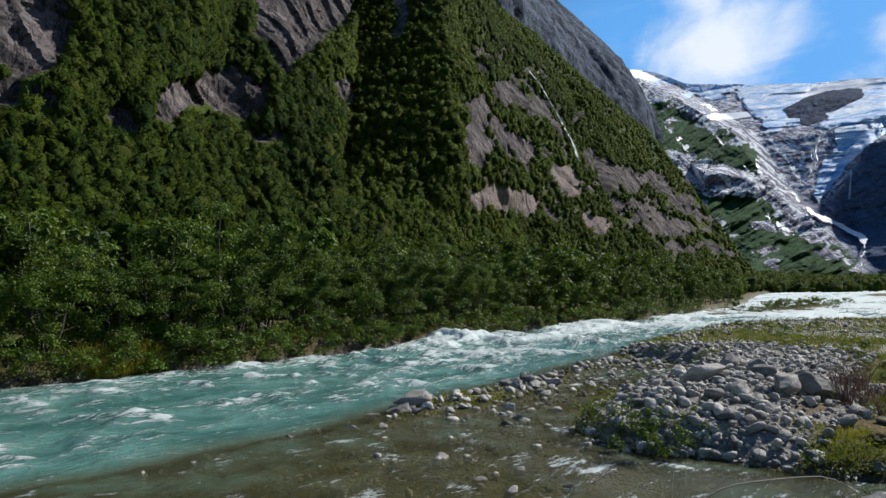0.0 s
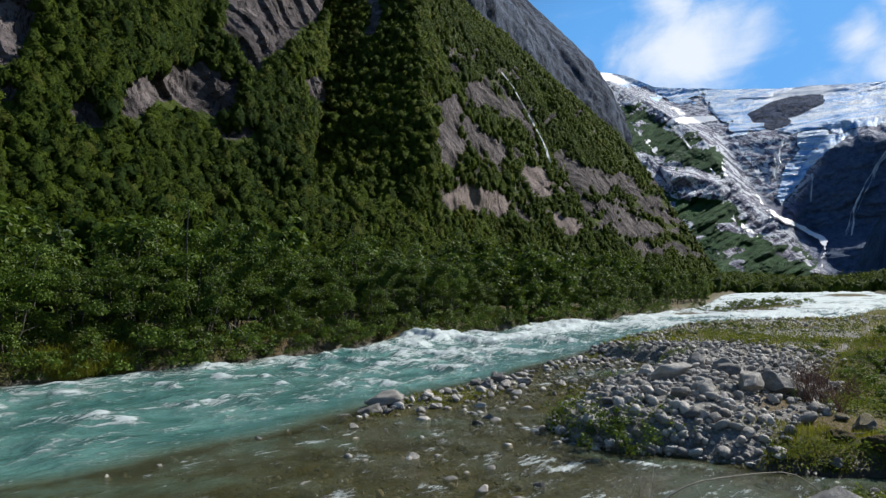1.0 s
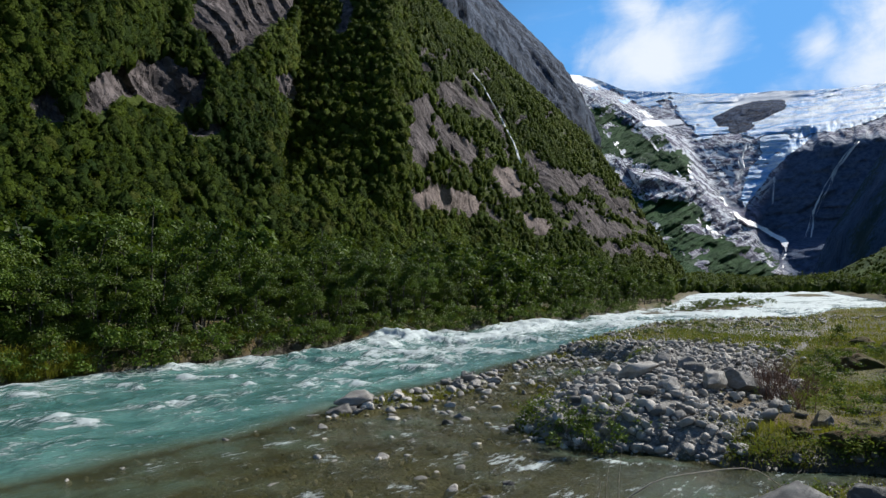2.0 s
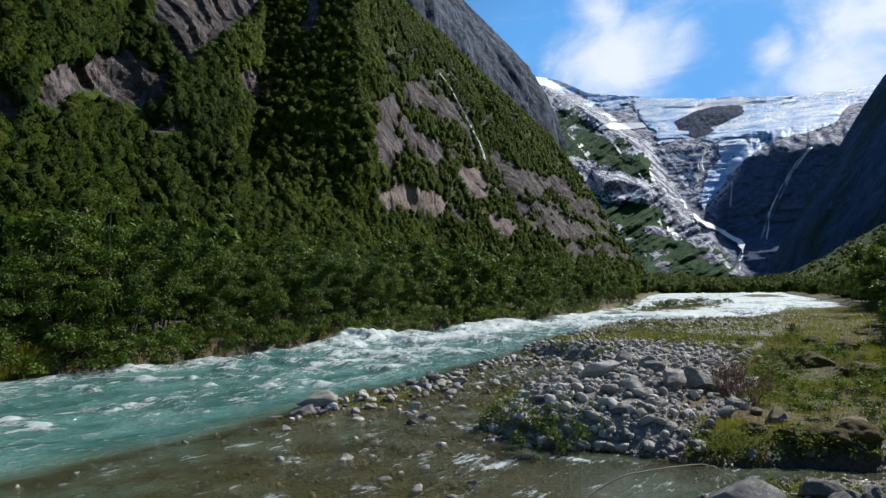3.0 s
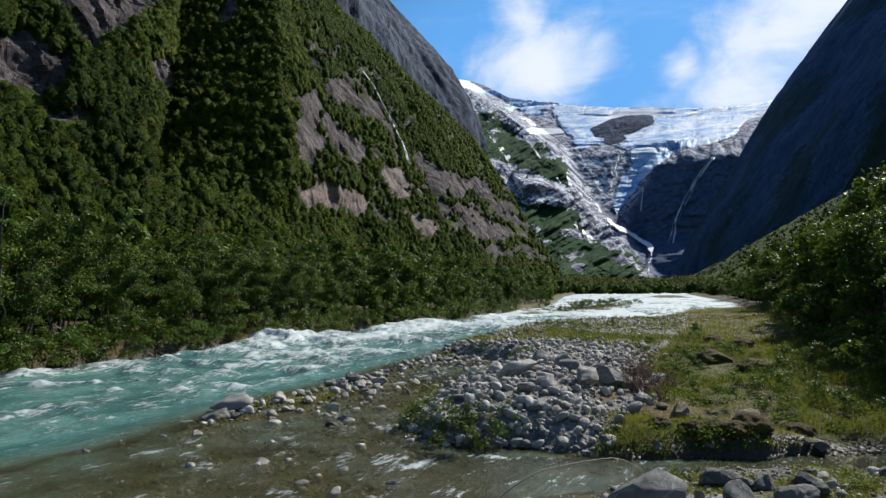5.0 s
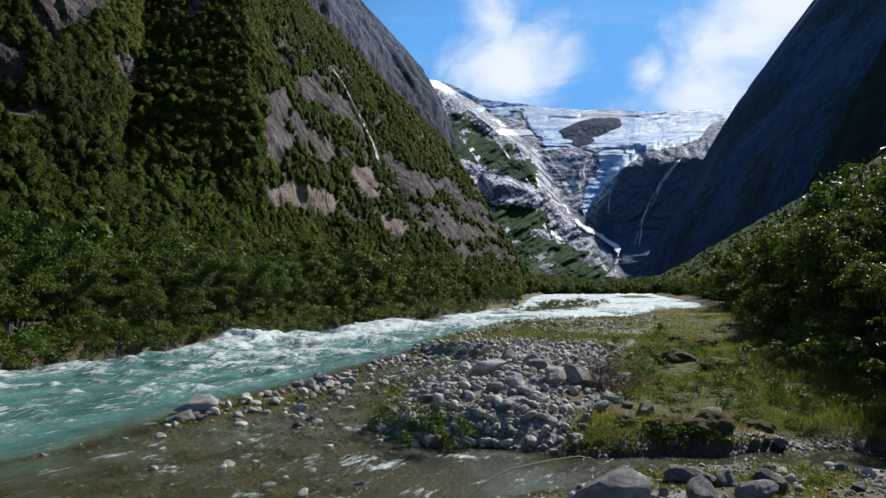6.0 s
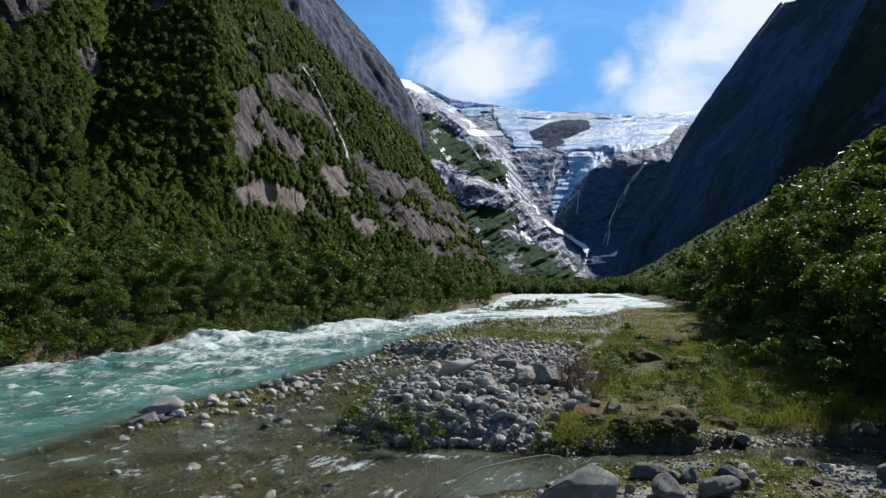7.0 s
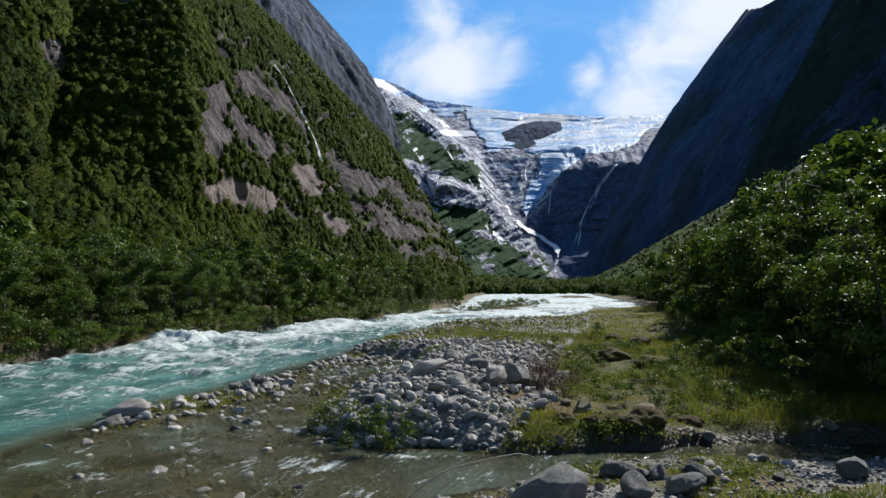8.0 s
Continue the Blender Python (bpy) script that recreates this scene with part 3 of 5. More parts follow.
def facets(u, v, size, seed):
    """Broken rock: cells that each stand out by their own amount and lean their own way."""
    u, v = np.asarray(u, float) / size, np.asarray(v, float) / size
    iu, iv = np.floor(u), np.floor(v)
    best, out = np.full(u.shape, 1e9), np.zeros(u.shape)
    for du in (-1, 0, 1):
        for dv in (-1, 0, 1):
            cu, cv = iu + du, iv + dv
            ou, ov = u - cu - 0.1 - 0.8 * hash_grid(cu, cv, seed), v - cv - 0.1 - 0.8 * hash_grid(cu, cv, seed + 1)
            d = ou * ou + ov * ov
            lean = hash_grid(cu, cv, seed + 2) - 0.5 + 1.6 * (hash_grid(cu, cv, seed + 3) - 0.5) * ou + 1.6 * (hash_grid(cu, cv, seed + 4) - 0.5) * ov
            near = d < best
            best, out = np.where(near, d, best), np.where(near, lean, out)
    return out


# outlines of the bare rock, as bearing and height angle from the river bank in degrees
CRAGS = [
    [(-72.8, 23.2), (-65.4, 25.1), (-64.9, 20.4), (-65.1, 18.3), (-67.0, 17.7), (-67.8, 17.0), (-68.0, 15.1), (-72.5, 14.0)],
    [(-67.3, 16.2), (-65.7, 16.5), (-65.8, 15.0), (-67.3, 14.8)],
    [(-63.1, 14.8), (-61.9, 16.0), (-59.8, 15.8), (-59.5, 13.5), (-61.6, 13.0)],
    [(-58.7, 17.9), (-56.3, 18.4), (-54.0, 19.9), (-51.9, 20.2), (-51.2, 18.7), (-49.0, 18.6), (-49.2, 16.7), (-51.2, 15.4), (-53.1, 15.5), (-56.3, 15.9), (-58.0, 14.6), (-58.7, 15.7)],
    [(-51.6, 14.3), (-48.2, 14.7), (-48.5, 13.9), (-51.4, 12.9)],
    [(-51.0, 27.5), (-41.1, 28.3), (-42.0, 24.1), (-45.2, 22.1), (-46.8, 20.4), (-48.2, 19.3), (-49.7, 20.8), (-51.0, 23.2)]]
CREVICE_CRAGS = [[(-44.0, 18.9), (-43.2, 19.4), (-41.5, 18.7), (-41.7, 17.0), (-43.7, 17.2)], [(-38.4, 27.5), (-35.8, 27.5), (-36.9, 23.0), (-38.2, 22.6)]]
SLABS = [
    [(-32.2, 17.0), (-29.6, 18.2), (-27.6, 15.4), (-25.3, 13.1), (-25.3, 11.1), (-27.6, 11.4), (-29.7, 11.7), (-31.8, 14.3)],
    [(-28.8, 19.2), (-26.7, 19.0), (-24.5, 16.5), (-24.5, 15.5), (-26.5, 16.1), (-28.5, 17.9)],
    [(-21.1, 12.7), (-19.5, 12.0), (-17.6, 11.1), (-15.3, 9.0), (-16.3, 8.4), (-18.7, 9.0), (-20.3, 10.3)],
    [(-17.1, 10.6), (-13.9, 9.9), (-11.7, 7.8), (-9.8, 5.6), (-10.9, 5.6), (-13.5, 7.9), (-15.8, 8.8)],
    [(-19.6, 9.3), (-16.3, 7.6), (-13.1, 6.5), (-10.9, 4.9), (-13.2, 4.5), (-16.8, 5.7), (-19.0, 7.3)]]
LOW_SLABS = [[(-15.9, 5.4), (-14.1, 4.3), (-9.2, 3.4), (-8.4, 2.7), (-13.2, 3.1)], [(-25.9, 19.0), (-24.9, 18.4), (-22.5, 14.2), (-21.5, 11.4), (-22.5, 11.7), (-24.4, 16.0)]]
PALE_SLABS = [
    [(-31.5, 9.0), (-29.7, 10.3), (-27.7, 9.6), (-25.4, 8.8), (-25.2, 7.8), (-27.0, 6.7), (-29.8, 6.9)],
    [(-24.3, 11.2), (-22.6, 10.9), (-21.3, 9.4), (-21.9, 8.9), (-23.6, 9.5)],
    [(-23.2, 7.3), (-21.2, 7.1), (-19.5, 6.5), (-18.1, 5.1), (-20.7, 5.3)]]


def seen_at(x, y, z):
    """Bearing and height angle of a place, with the ragged edge that the vegetation gives."""
    a, e = np.degrees(np.arctan2(x, y)), np.degrees(np.arctan2(z - 2.6, np.hypot(x, y)))
    return a + 1.5 * fbm(a, e, 2.6, 5, 87, 0.65), e + 1.1 * fbm(a, e, 2.2, 5, 88, 0.65)


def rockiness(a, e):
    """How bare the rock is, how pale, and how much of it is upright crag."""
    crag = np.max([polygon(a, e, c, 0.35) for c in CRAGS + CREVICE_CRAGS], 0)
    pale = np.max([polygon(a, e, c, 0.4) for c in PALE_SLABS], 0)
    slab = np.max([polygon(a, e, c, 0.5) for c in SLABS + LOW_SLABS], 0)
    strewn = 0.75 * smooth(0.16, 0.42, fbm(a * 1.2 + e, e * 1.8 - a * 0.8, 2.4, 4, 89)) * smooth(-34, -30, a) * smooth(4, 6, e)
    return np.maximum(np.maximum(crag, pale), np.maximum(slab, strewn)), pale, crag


def wall_base(y, z):
    """How far left of the river's axis the wooded wall stands at a height."""
    base = np.interp(z, (-20, 0, 28, 85, 163, 222, 330, 450, 700), (70, 96, 113, 146, 190, 239, 340, 448, 700))
    base = base + 9 * fbm(y, z * 0.6, 120, 4, 81) + 5.5 * fbm(y, z, 26, 4, 82) + 1.6 * fbm(y, z * 0.7, 7, 3, 83)
    u = y - 140 - 0.75 * (z - 41) + 3 * fbm(z, y * 0.3, 30, 3, 80)
    ravine = np.interp(u, (-12, -5, 2, 12, 27, 37, 130), (0, 38, 54, 20, -13, -15, 0))            # a cleft, then the steep flank of a rib
    base = base + ravine * smooth(20, 52, z) * (1 + 0.002 * z)
    for y0, lean, deep, wide in ((70, 0.5, 8, 10), (330, 1.0, 10, 9), (455, 1.5, 16, 12), (610, 1.2, 18, 16)):
        base = base + deep * np.exp(-((y - y0 - lean * z) / wide) ** 2) * smooth(10, 60, z)
    return base


wy = steps((-90, 30, 2.5), (30, 135, 0.6), (135, 260, 0.9), (260, 480, 1.6), (480, SPUR_Y, 2.4))
wz = steps((-15, 20, 2.0), (20, 105, 0.7), (105, 160, 1.2), (160, 470, 3.0))
WY, WZ = np.meshgrid(wy, wz)
WX = -wall_base(WY, WZ)
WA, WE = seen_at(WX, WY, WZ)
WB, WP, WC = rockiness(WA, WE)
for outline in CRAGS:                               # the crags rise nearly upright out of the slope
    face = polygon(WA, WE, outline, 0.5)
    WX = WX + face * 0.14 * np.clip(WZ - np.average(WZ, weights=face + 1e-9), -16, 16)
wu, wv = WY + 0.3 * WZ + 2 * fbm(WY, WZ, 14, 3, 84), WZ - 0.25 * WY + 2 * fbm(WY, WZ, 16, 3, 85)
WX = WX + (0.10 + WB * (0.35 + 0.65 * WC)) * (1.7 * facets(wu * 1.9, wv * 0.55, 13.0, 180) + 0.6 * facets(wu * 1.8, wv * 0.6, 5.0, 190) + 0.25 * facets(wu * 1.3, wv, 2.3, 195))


def wall_x(y, z):
    """The finished wall's distance from the river's axis."""
    j, i = np.clip(np.interp(y, wy, np.arange(len(wy))), 0, len(wy) - 1.001), np.clip(np.interp(z, wz, np.arange(len(wz))), 0, len(wz) - 1.001)
    j0, i0 = j.astype(int), i.astype(int)
    fj, fi = j - j0, i - i0
    return -((WX[i0, j0] * (1 - fj) + WX[i0, j0 + 1] * fj) * (1 - fi) + (WX[i0 + 1, j0] * (1 - fj) + WX[i0 + 1, j0 + 1] * fj) * fi)


turn = np.arange(1, 40) * 9.0                       # the spur bends away behind its edge
TY = np.broadcast_to(SPUR_Y + 0.32 * turn + 0 * WY[:, :1], (len(wz), len(turn)))
TX = WX[:, -1:] - turn + 7 * fbm(TY, WZ[:, :1] + 0 * TY, 40, 4, 86)
hill = thing("wooded_mountain", "steep mountainside of birch wood, grey crags and a dark ravine", "mountain", kind="structure",
             me=grid_mesh("wooded_mountain", np.hstack([WX, TX]), np.hstack([WY, TY]), np.hstack([WZ, WZ[:, :1] + 0 * TX]), HILL,
                          bare=np.hstack([WB, np.repeat(WB[:, -1:], len(turn), 1)]), pale=np.hstack([WP, 0 * TX])))
hill.data.polygons.foreach_set("use_smooth", np.zeros(len(hill.data.polygons), bool))

# ------------------------------------------------------------------ far walls


def wall_sheet(name, label, ys, zs, fx, mat, bare, crest=None):
    y, z = np.meshgrid(ys, zs)
    if crest:
        z = z * crest(y) / zs[-1]
    return thing(name, label, "mountain", kind="structure", me=grid_mesh(name, fx(y, z), y, z, mat, bare=bare(y, z), pale=0 * y))


def cliff_x(y, z):
    base = np.interp(z, (0, 315, 434, 540, 767, 980, 1200), (352, 366, 388, 440, 620, 800, 1000)) + 0.0 * y
    return -(base - (y - 1500) * 0.04 + 50 * fbm(y, z * 0.5, 420, 4, 91) * smooth(1500, 1200, y) + 34 * (ridged(y + 0.3 * z, z * 0.22, 110, 5, 92) - 0.5) + 7 * fbm(y, z, 25, 3, 93))


def cliff_bare(y, z):
    return smooth(260, 400, z + 80 * fbm(y, z, 200, 4, 94)) * 0.9 + 0.25 * fbm(y, z, 90, 3, 95)


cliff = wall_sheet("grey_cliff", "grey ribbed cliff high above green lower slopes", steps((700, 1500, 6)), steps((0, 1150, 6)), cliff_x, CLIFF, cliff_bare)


def right_x(y, z):
    base = np.interp(z, (0, 150, 620, 805, 900, 950, 990), (60, 112, 396, 528, 600, 642, 760))
    base = base + (2200 - y) * 0.30 + 34 * fbm(y, z * 0.6, 260, 5, 101) * smooth(2200, 2000, y) + 20 * (ridged(y + 0.4 * z, z * 0.4, 150, 5, 102) - 0.5)
    return base


def near_right_x(y, z):
    base = np.interp(z, (0, 100, 203, 432, 700), (190, 240, 292, 410, 560))
    return base + (1000 - y) * 0.32 + 20 * fbm(y, z * 0.6, 160, 5, 103) * smooth(1005, 900, y) + 13 * (ridged(y - 0.3 * z, z * 0.4, 90, 5, 104) - 0.5)


def wall_bare(y, z):
    return 0.55 + 0.6 * fbm(y, z, 130, 5, 105)


shaded = wall_sheet("shaded_mountain", "rock wall in its own shade, blue haze put into its colour", steps((1050, 2200, 9)), steps((0, 985, 8)), right_x, HAZE_BLUE, wall_bare,
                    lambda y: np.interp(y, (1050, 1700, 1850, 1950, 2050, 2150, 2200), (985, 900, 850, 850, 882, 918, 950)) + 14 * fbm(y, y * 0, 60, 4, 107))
shaded2 = wall_sheet("shaded_spur", "dark steep rock spur in the shade", steps((250, 1000, 6)), steps((0, 700, 6)), near_right_x, NEAR_HAZE_BLUE, lambda y, z: 0.25 + 0.5 * fbm(y, z, 60, 5, 106))

ax = steps((24, 460, 4.0))
ay = steps((40, 300, 4), (300, 1150, 10))
AX, AY = np.meshgrid(ax, ay)
AZ = -1 + 0.56 * (AX - 24) + 9 * fbm(AX, AY, 60, 5, 111) * smooth(24, 60, AX) + 3 * fbm(AX, AY, 14, 3, 112) * smooth(24, 60, AX)
AB = -0.02 + 0.45 * fbm(AX * 0.4, AY, 50, 4, 113)
apron = thing("green_slope", "sunlit green scree slope under the shaded wall", "slope", kind="structure", me=grid_mesh("green_slope", AX, AY, AZ, APRON, bare=AB))

# ------------------------------------------------------------------ the head of the valley, with its glacier


def top_angle(a):
    return np.interp(a, (-26, -16.4, -14.6, -12, -5.7, -1.5, 5, 9, 16), (19.6, 18.9, 18.5, 17.3, 16.25, 15.8, 15.1, 15.0, 15.2))


def head_point(a, e, lift=0.0):
    """A point of the cirque: a bowl round the valley's mouth, by bearing and by height angle."""
    v = np.clip((e - 1.2) / (top_angle(a) - 1.2), 0, 1.2)
    line = np.interp(e, (1, 2.2, 5.3, 7.2, 12.8, 16.5, 19), (0.6, 0.0, -2.2, -4.4, -7.3, -12, -16.5))   # edge of the buttress
    out = smooth(-0.5, 1.2, line - a)
    buttress = 1500 + 560 * smooth(-19, 0, a - line) + 1050 * v
    rim = np.interp(e, (0, 3, 6, 12, 12.6, 14, 16.5, 20), (2150, 2250, 2520, 3060, 3160, 3500, 4150, 4500))      # lit rock steps
    e_step = e + (1.1 * fbm(a, e * 0.5, 1.8, 5, 127, 0.6) + 0.07 * (4 - a)) * smooth(5, 9, e) * smooth(13.0, 12.0, e)
    sheer = np.interp(e_step, (0, 3, 4.5, 11.2, 12.2, 14, 16.5, 20), (2150, 2300, 2560, 2760, 3000, 3500, 4150, 4500))  # dark sheer wall
    bowl = rim + (sheer - rim) * smooth(-2.2, -1.0, a - 0.55 * (e - 7) * (e > 7) + 0.6 * fbm(a, e, 1.5, 3, 126))
    r = bowl + (buttress - bowl) * out
    cliff_band = [(-11.6, 10.4), (-9.5, 10.0), (-6.7, 8.9), (-7.0, 7.2), (-10.4, 7.6)]
    r = r - 190 * polygon(a, e, cliff_band, 0.35) * np.clip((e - 7.0) / 2.6, 0, 1)
    x, y = a * 40.0, e * 55.0
    r = r + 60 * fbm(x, y * 0.8, 240, 5, 121) * smooth(0.6, -0.4, v - 0.4) + 175 * (ridged(x * 0.25 + 0.28 * y, y * 0.9 - 0.8 * x, 70, 6, 122) - 0.5) * (0.25 + 0.75 * out) \
        + 30 * (ridged(x * 0.4, y * 1.3, 45, 4, 125) - 0.5) * (1 - out)
    r = r - lift
    return r * np.sin(np.radians(a)), r * np.cos(np.radians(a)), 2.6 + r * np.tan(np.radians(e)), out, v


ha = np.arange(-24, 15.01, 0.085)
HA, HE0 = np.meshgrid(ha, np.linspace(0, 1, 250))
HE = 0.2 + HE0 * (top_angle(HA) + 0.05 - 0.2) + 0.10 * HE0 * fbm(HA * 40, HA * 0, 60, 4, 123)
HX, HY, HZ, HOUT, HV = head_point(HA, HE)


def near_line(a, e, a0, e0, a1, e1, wide):
    t = np.clip(((a - a0) * (a1 - a0) + (e - e0) * (e1 - e0)) / ((a1 - a0) ** 2 + (e1 - e0) ** 2), 0, 1)
    return 1 - np.hypot(a - a0 - t * (a1 - a0), e - e0 - t * (e1 - e0)) / wide


tatter = 1.5 * fbm(HA * 40 + HE * 30, HE * 55 - HA * 20, 60, 6, 124, 0.68) - 0.08
wood = np.maximum(near_line(HA, HE, -15.6, 14.2, -12.0, 13.0, 2.0), near_line(HA, HE, -12.0, 12.6, -7.6, 10.6, 1.5))
wood = np.maximum(wood, np.maximum(near_line(HA, HE, -10.6, 6.6, -7.0, 6.2, 1.3), near_line(HA, HE, -8.6, 5.2, -3.2, 2.4, 1.6)))
wood = np.maximum(wood, np.maximum(near_line(HA, HE, -17, 10, -13, 6, 3.0), near_line(HA, HE, -14, 2.2, -1.5, 1.4, 1.7)))
wood = smooth(-0.05, 0.35, wood + tatter) * HOUT
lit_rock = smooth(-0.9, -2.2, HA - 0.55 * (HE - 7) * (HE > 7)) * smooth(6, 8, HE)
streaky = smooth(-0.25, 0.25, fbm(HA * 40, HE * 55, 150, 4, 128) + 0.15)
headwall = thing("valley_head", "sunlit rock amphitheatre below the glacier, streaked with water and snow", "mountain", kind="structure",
                 me=grid_mesh("valley_head", HX, HY, HZ, HEAD, bare=1.0 - wood, blue_shade=smooth(-2.0, -0.9, HA - 0.55 * (HE - 7) * (HE > 7) + 0.5 * tatter) * smooth(11.9, 10.9, HE + 0.5 * tatter) * (1 - HOUT), pale=np.clip(HOUT * (0.45 + 0.55 * streaky) + 0.9 * lit_rock + 0.7 * smooth(10.6, 11.6, HE) * smooth(0, 2, HA), 0, 1)))


def ice_low(a):
    return np.interp(a, (-17, -14, -12.05, -10.4, -7.8, -7.0, -6.2, -2.4, 0.5, 2.0, 4.5, 6.6, 8.1, 14), (18.6, 17.4, 16.2, 15.9, 15.2, 14.0, 12.7, 12.45, 12.2, 11.7, 11.95, 12.5, 13.8, 14.2))


wob = 0.45 * fbm(HA * 40, HE * 60, 60, 4, 132)
thick = smooth(-0.05, 0.5, HE - ice_low(HA) - wob)
IX, IY, IZ, IOUT, IV = head_point(HA, HE, 12 + 22 * thick + 26 * fbm(HA * 11 + HE * 45, HE * 170 + 60 * fbm(HA, HE, 3, 3, 135), 40, 5, 131, 0.62))
rock_isle = np.maximum(1 - np.hypot((HA + 1.95) / 2.5, (HE - 14.25 - 0.12 * (HA + 2)) / 0.78), 1 - np.hypot((HA + 2.6) / 0.9, (HE - 13.2) / 0.35)) + 0.6 * wob
teeth = fbm(HA * 40 + 12 * HE, HE * 60, 46, 5, 134, 0.6)
field = (HE > ice_low(HA) + 1.3 * wob) & (rock_isle < 0) & (teeth < 0.16 + 0.35 * (HE - ice_low(HA)) + 0.05 * (HA + 6))
fork = [(-1.6, 12.6), (-1.2, 11.0), (-2.4, 9.5), (-3.1, 7.3), (-2.75, 6.5), (-1.8, 7.7), (-0.5, 9.4), (1.0, 10.7), (2.1, 11.5), (3.0, 12.3)]
tongue = polygon(HA + 0.5 * wob, HE + 0.4 * wob, fork, 0.3) + 0.35 * teeth > 0.5
snow = smooth(0.0, 0.5, 1 - np.hypot((HA + 0.6) / 3.6, (HE - 15.25) / 0.75) + 0.3 * wob) + smooth(0.0, 0.4, 1 - np.hypot((HA + 15) / 2.6, (HE - 18.4) / 0.8)) \
    + 0.8 * smooth(0.0, 0.4, 1 - np.hypot((HA + 8.6) / 2.2, (HE - 14.35) / 0.32))
glacier = thing("glacier", "blue-white crevassed glacier spilling over the rock edge", "glacier", kind="structure")
part("ice_field", grid_mesh("ice_field", IX, IY, IZ, ICE, field, snow=np.clip(snow, 0, 1)), glacier)
part("ice_tongue", grid_mesh("ice_tongue", IX, IY, IZ, ICE, tongue & ~field, snow=np.zeros_like(HA)), glacier, "narrow broken tongue of blue ice")


isle_lift = 24 + 50 * smooth(-0.1, 0.4, rock_isle) * np.clip(HE - 13.3, 0, 1.3) + 18 * fbm(HA * 60, HE * 60, 30, 4, 133)
nx, ny, nz, no, nv = head_point(HA, HE, isle_lift)
thing("rock_island", "rock standing out of the glacier, shade and haze in its colour", "rock", kind="structure", me=grid_mesh("rock_island", nx, ny, nz, ISLE_ROCK, rock_isle > -0.09, bare=np.ones_like(HA), pale=np.zeros_like(HA)))


def snow_patch(mask, label, lift=14):
    x, y, z, o, v = head_point(HA, HE, lift)
    return thing("snow_patch", label, "snow", kind="structure", me=grid_mesh("snow_patch", x, y, z, ICE, mask, snow=np.ones_like(HA)))


gx0 = np.interp(HE, (2.0, 3.8, 5.3, 7.2), (0.1, 0.1, -2.2, -4.4))
snow_patch((np.abs(HA - gx0 + 0.9 * wob) < np.interp(HE, (2.0, 3.2, 3.9, 5.3, 7.0), (0.06, 0.12, 0.42, 0.3, 0.05)) + 0.25 * teeth) & (HE > 1.6) & (HE < 7.0), "old snow lying in the gully", 55)
streaks = np.max([near_line(HA, HE, *line) for line in ((-13.0, 13.0, -12.0, 11.6, 0.40), (-11.3, 14.6, -9.3, 12.0, 0.30), (-10.9, 15.6, -9.8, 14.9, 0.35), (-7.0, 10.4, -5.8, 7.6, 0.42), (-5.7, 12.0, -3.9, 8.7, 0.40),
                                                              (-4.6, 8.0, -3.2, 5.6, 0.30), (-6.4, 6.0, -4.6, 4.4, 0.28), (-9.0, 11.6, -7.4, 9.6, 0.25))], 0)
shred = fbm(HA * 52 + HE * 40, HE * 20 - HA * 26, 13, 4, 129, 0.7)
snow_patch((0.75 * streaks + 0.30 * tatter + 1.1 * shred > 0.46) & (streaks > -0.8) & ~field, "ragged streaks of old snow on the buttress")
snow_patch((np.hypot((HA + 8.8) / 2.3, (HE - 14.2 + 0.05 * HA + 0.4) / 0.33) + wob < 1) & ~field, "snow patch on the upper ledge")
snow_patch((np.hypot((HA + 15.2) / 1.9, (HE - 18.45 + 0.2 * (HA + 15)) / 0.55) + 0.6 * wob < 1), "snow cap on the far ridge")


def fall_line(name, label, points, width, side=(1.0, 0.15, 0.0), out=(0.15, -1.0, 0.0)):
    """Threads of falling water over a rock face, given as a chain of places."""
    count = 90
    ts = np.linspace(0, len(points) - 1, count)
    p = np.stack([np.interp(ts, np.arange(len(points)), [q[k] for q in points]) for k in range(3)], 1)
    side, out = np.array(side), np.array(out)
    strands = []
    for s in range(4):
        shift = width * (0.45 * (s - 1.5) + 1.1 * fbm(ts * 8 + 31 * s, ts * 0, 9, 4, 142 + s))
        wid = width * np.clip(0.10 + 0.42 * fbm(ts * 14 + 9 * s, ts * 0, 7, 3, 150 + s), 0.015, 1)
        mid = p + side * shift[:, None]
        rows = [mid + side * (k * wid[:, None]) + out * (0.3 * width * (1 - k * k)) for k in (-1, 0, 1)]
        strands.append((np.stack(rows, 1).reshape(-1, 3), grid_faces(count, 3)))
    vs, fs, base = [], [], 0
    for v, f in strands:
        vs.append(v), fs.append(f + base)
        base += len(v)
    return thing(name, label, "waterfall", kind="structure", me=mesh_of(name, np.concatenate(vs), np.concatenate(fs), FALL))


def on_head(*pairs, lift=25.0):
    return [tuple(float(q[0]) for q in head_point(np.array([a]), np.array([e]), lift)[:3]) for a, e in pairs]


fall_line("waterfall", "white waterfall below the glacier's edge", on_head((6.1, 11.7), (5.2, 10.9), (4.0, 9.3), (3.4, 8.2), (2.9, 7.1), (2.2, 5.7), (1.7, 4.0)), 11.0)
fall_line("waterfall", "thin waterfall over the rock step", on_head((-0.4, 9.0), (-0.5, 8.0), (-0.6, 6.8)), 4.0)
fall_line("waterfall", "white waterfall braided over the ledges", on_head((-2.3, 11.8), (-2.9, 10.8), (-2.7, 9.8), (-3.3, 8.8)), 16.0)


def on_wall(*pairs, lift=2.5):
    return [(-float(wall_x(np.array([y]), np.array([z]))[0]) + lift, y, z) for y, z in pairs]


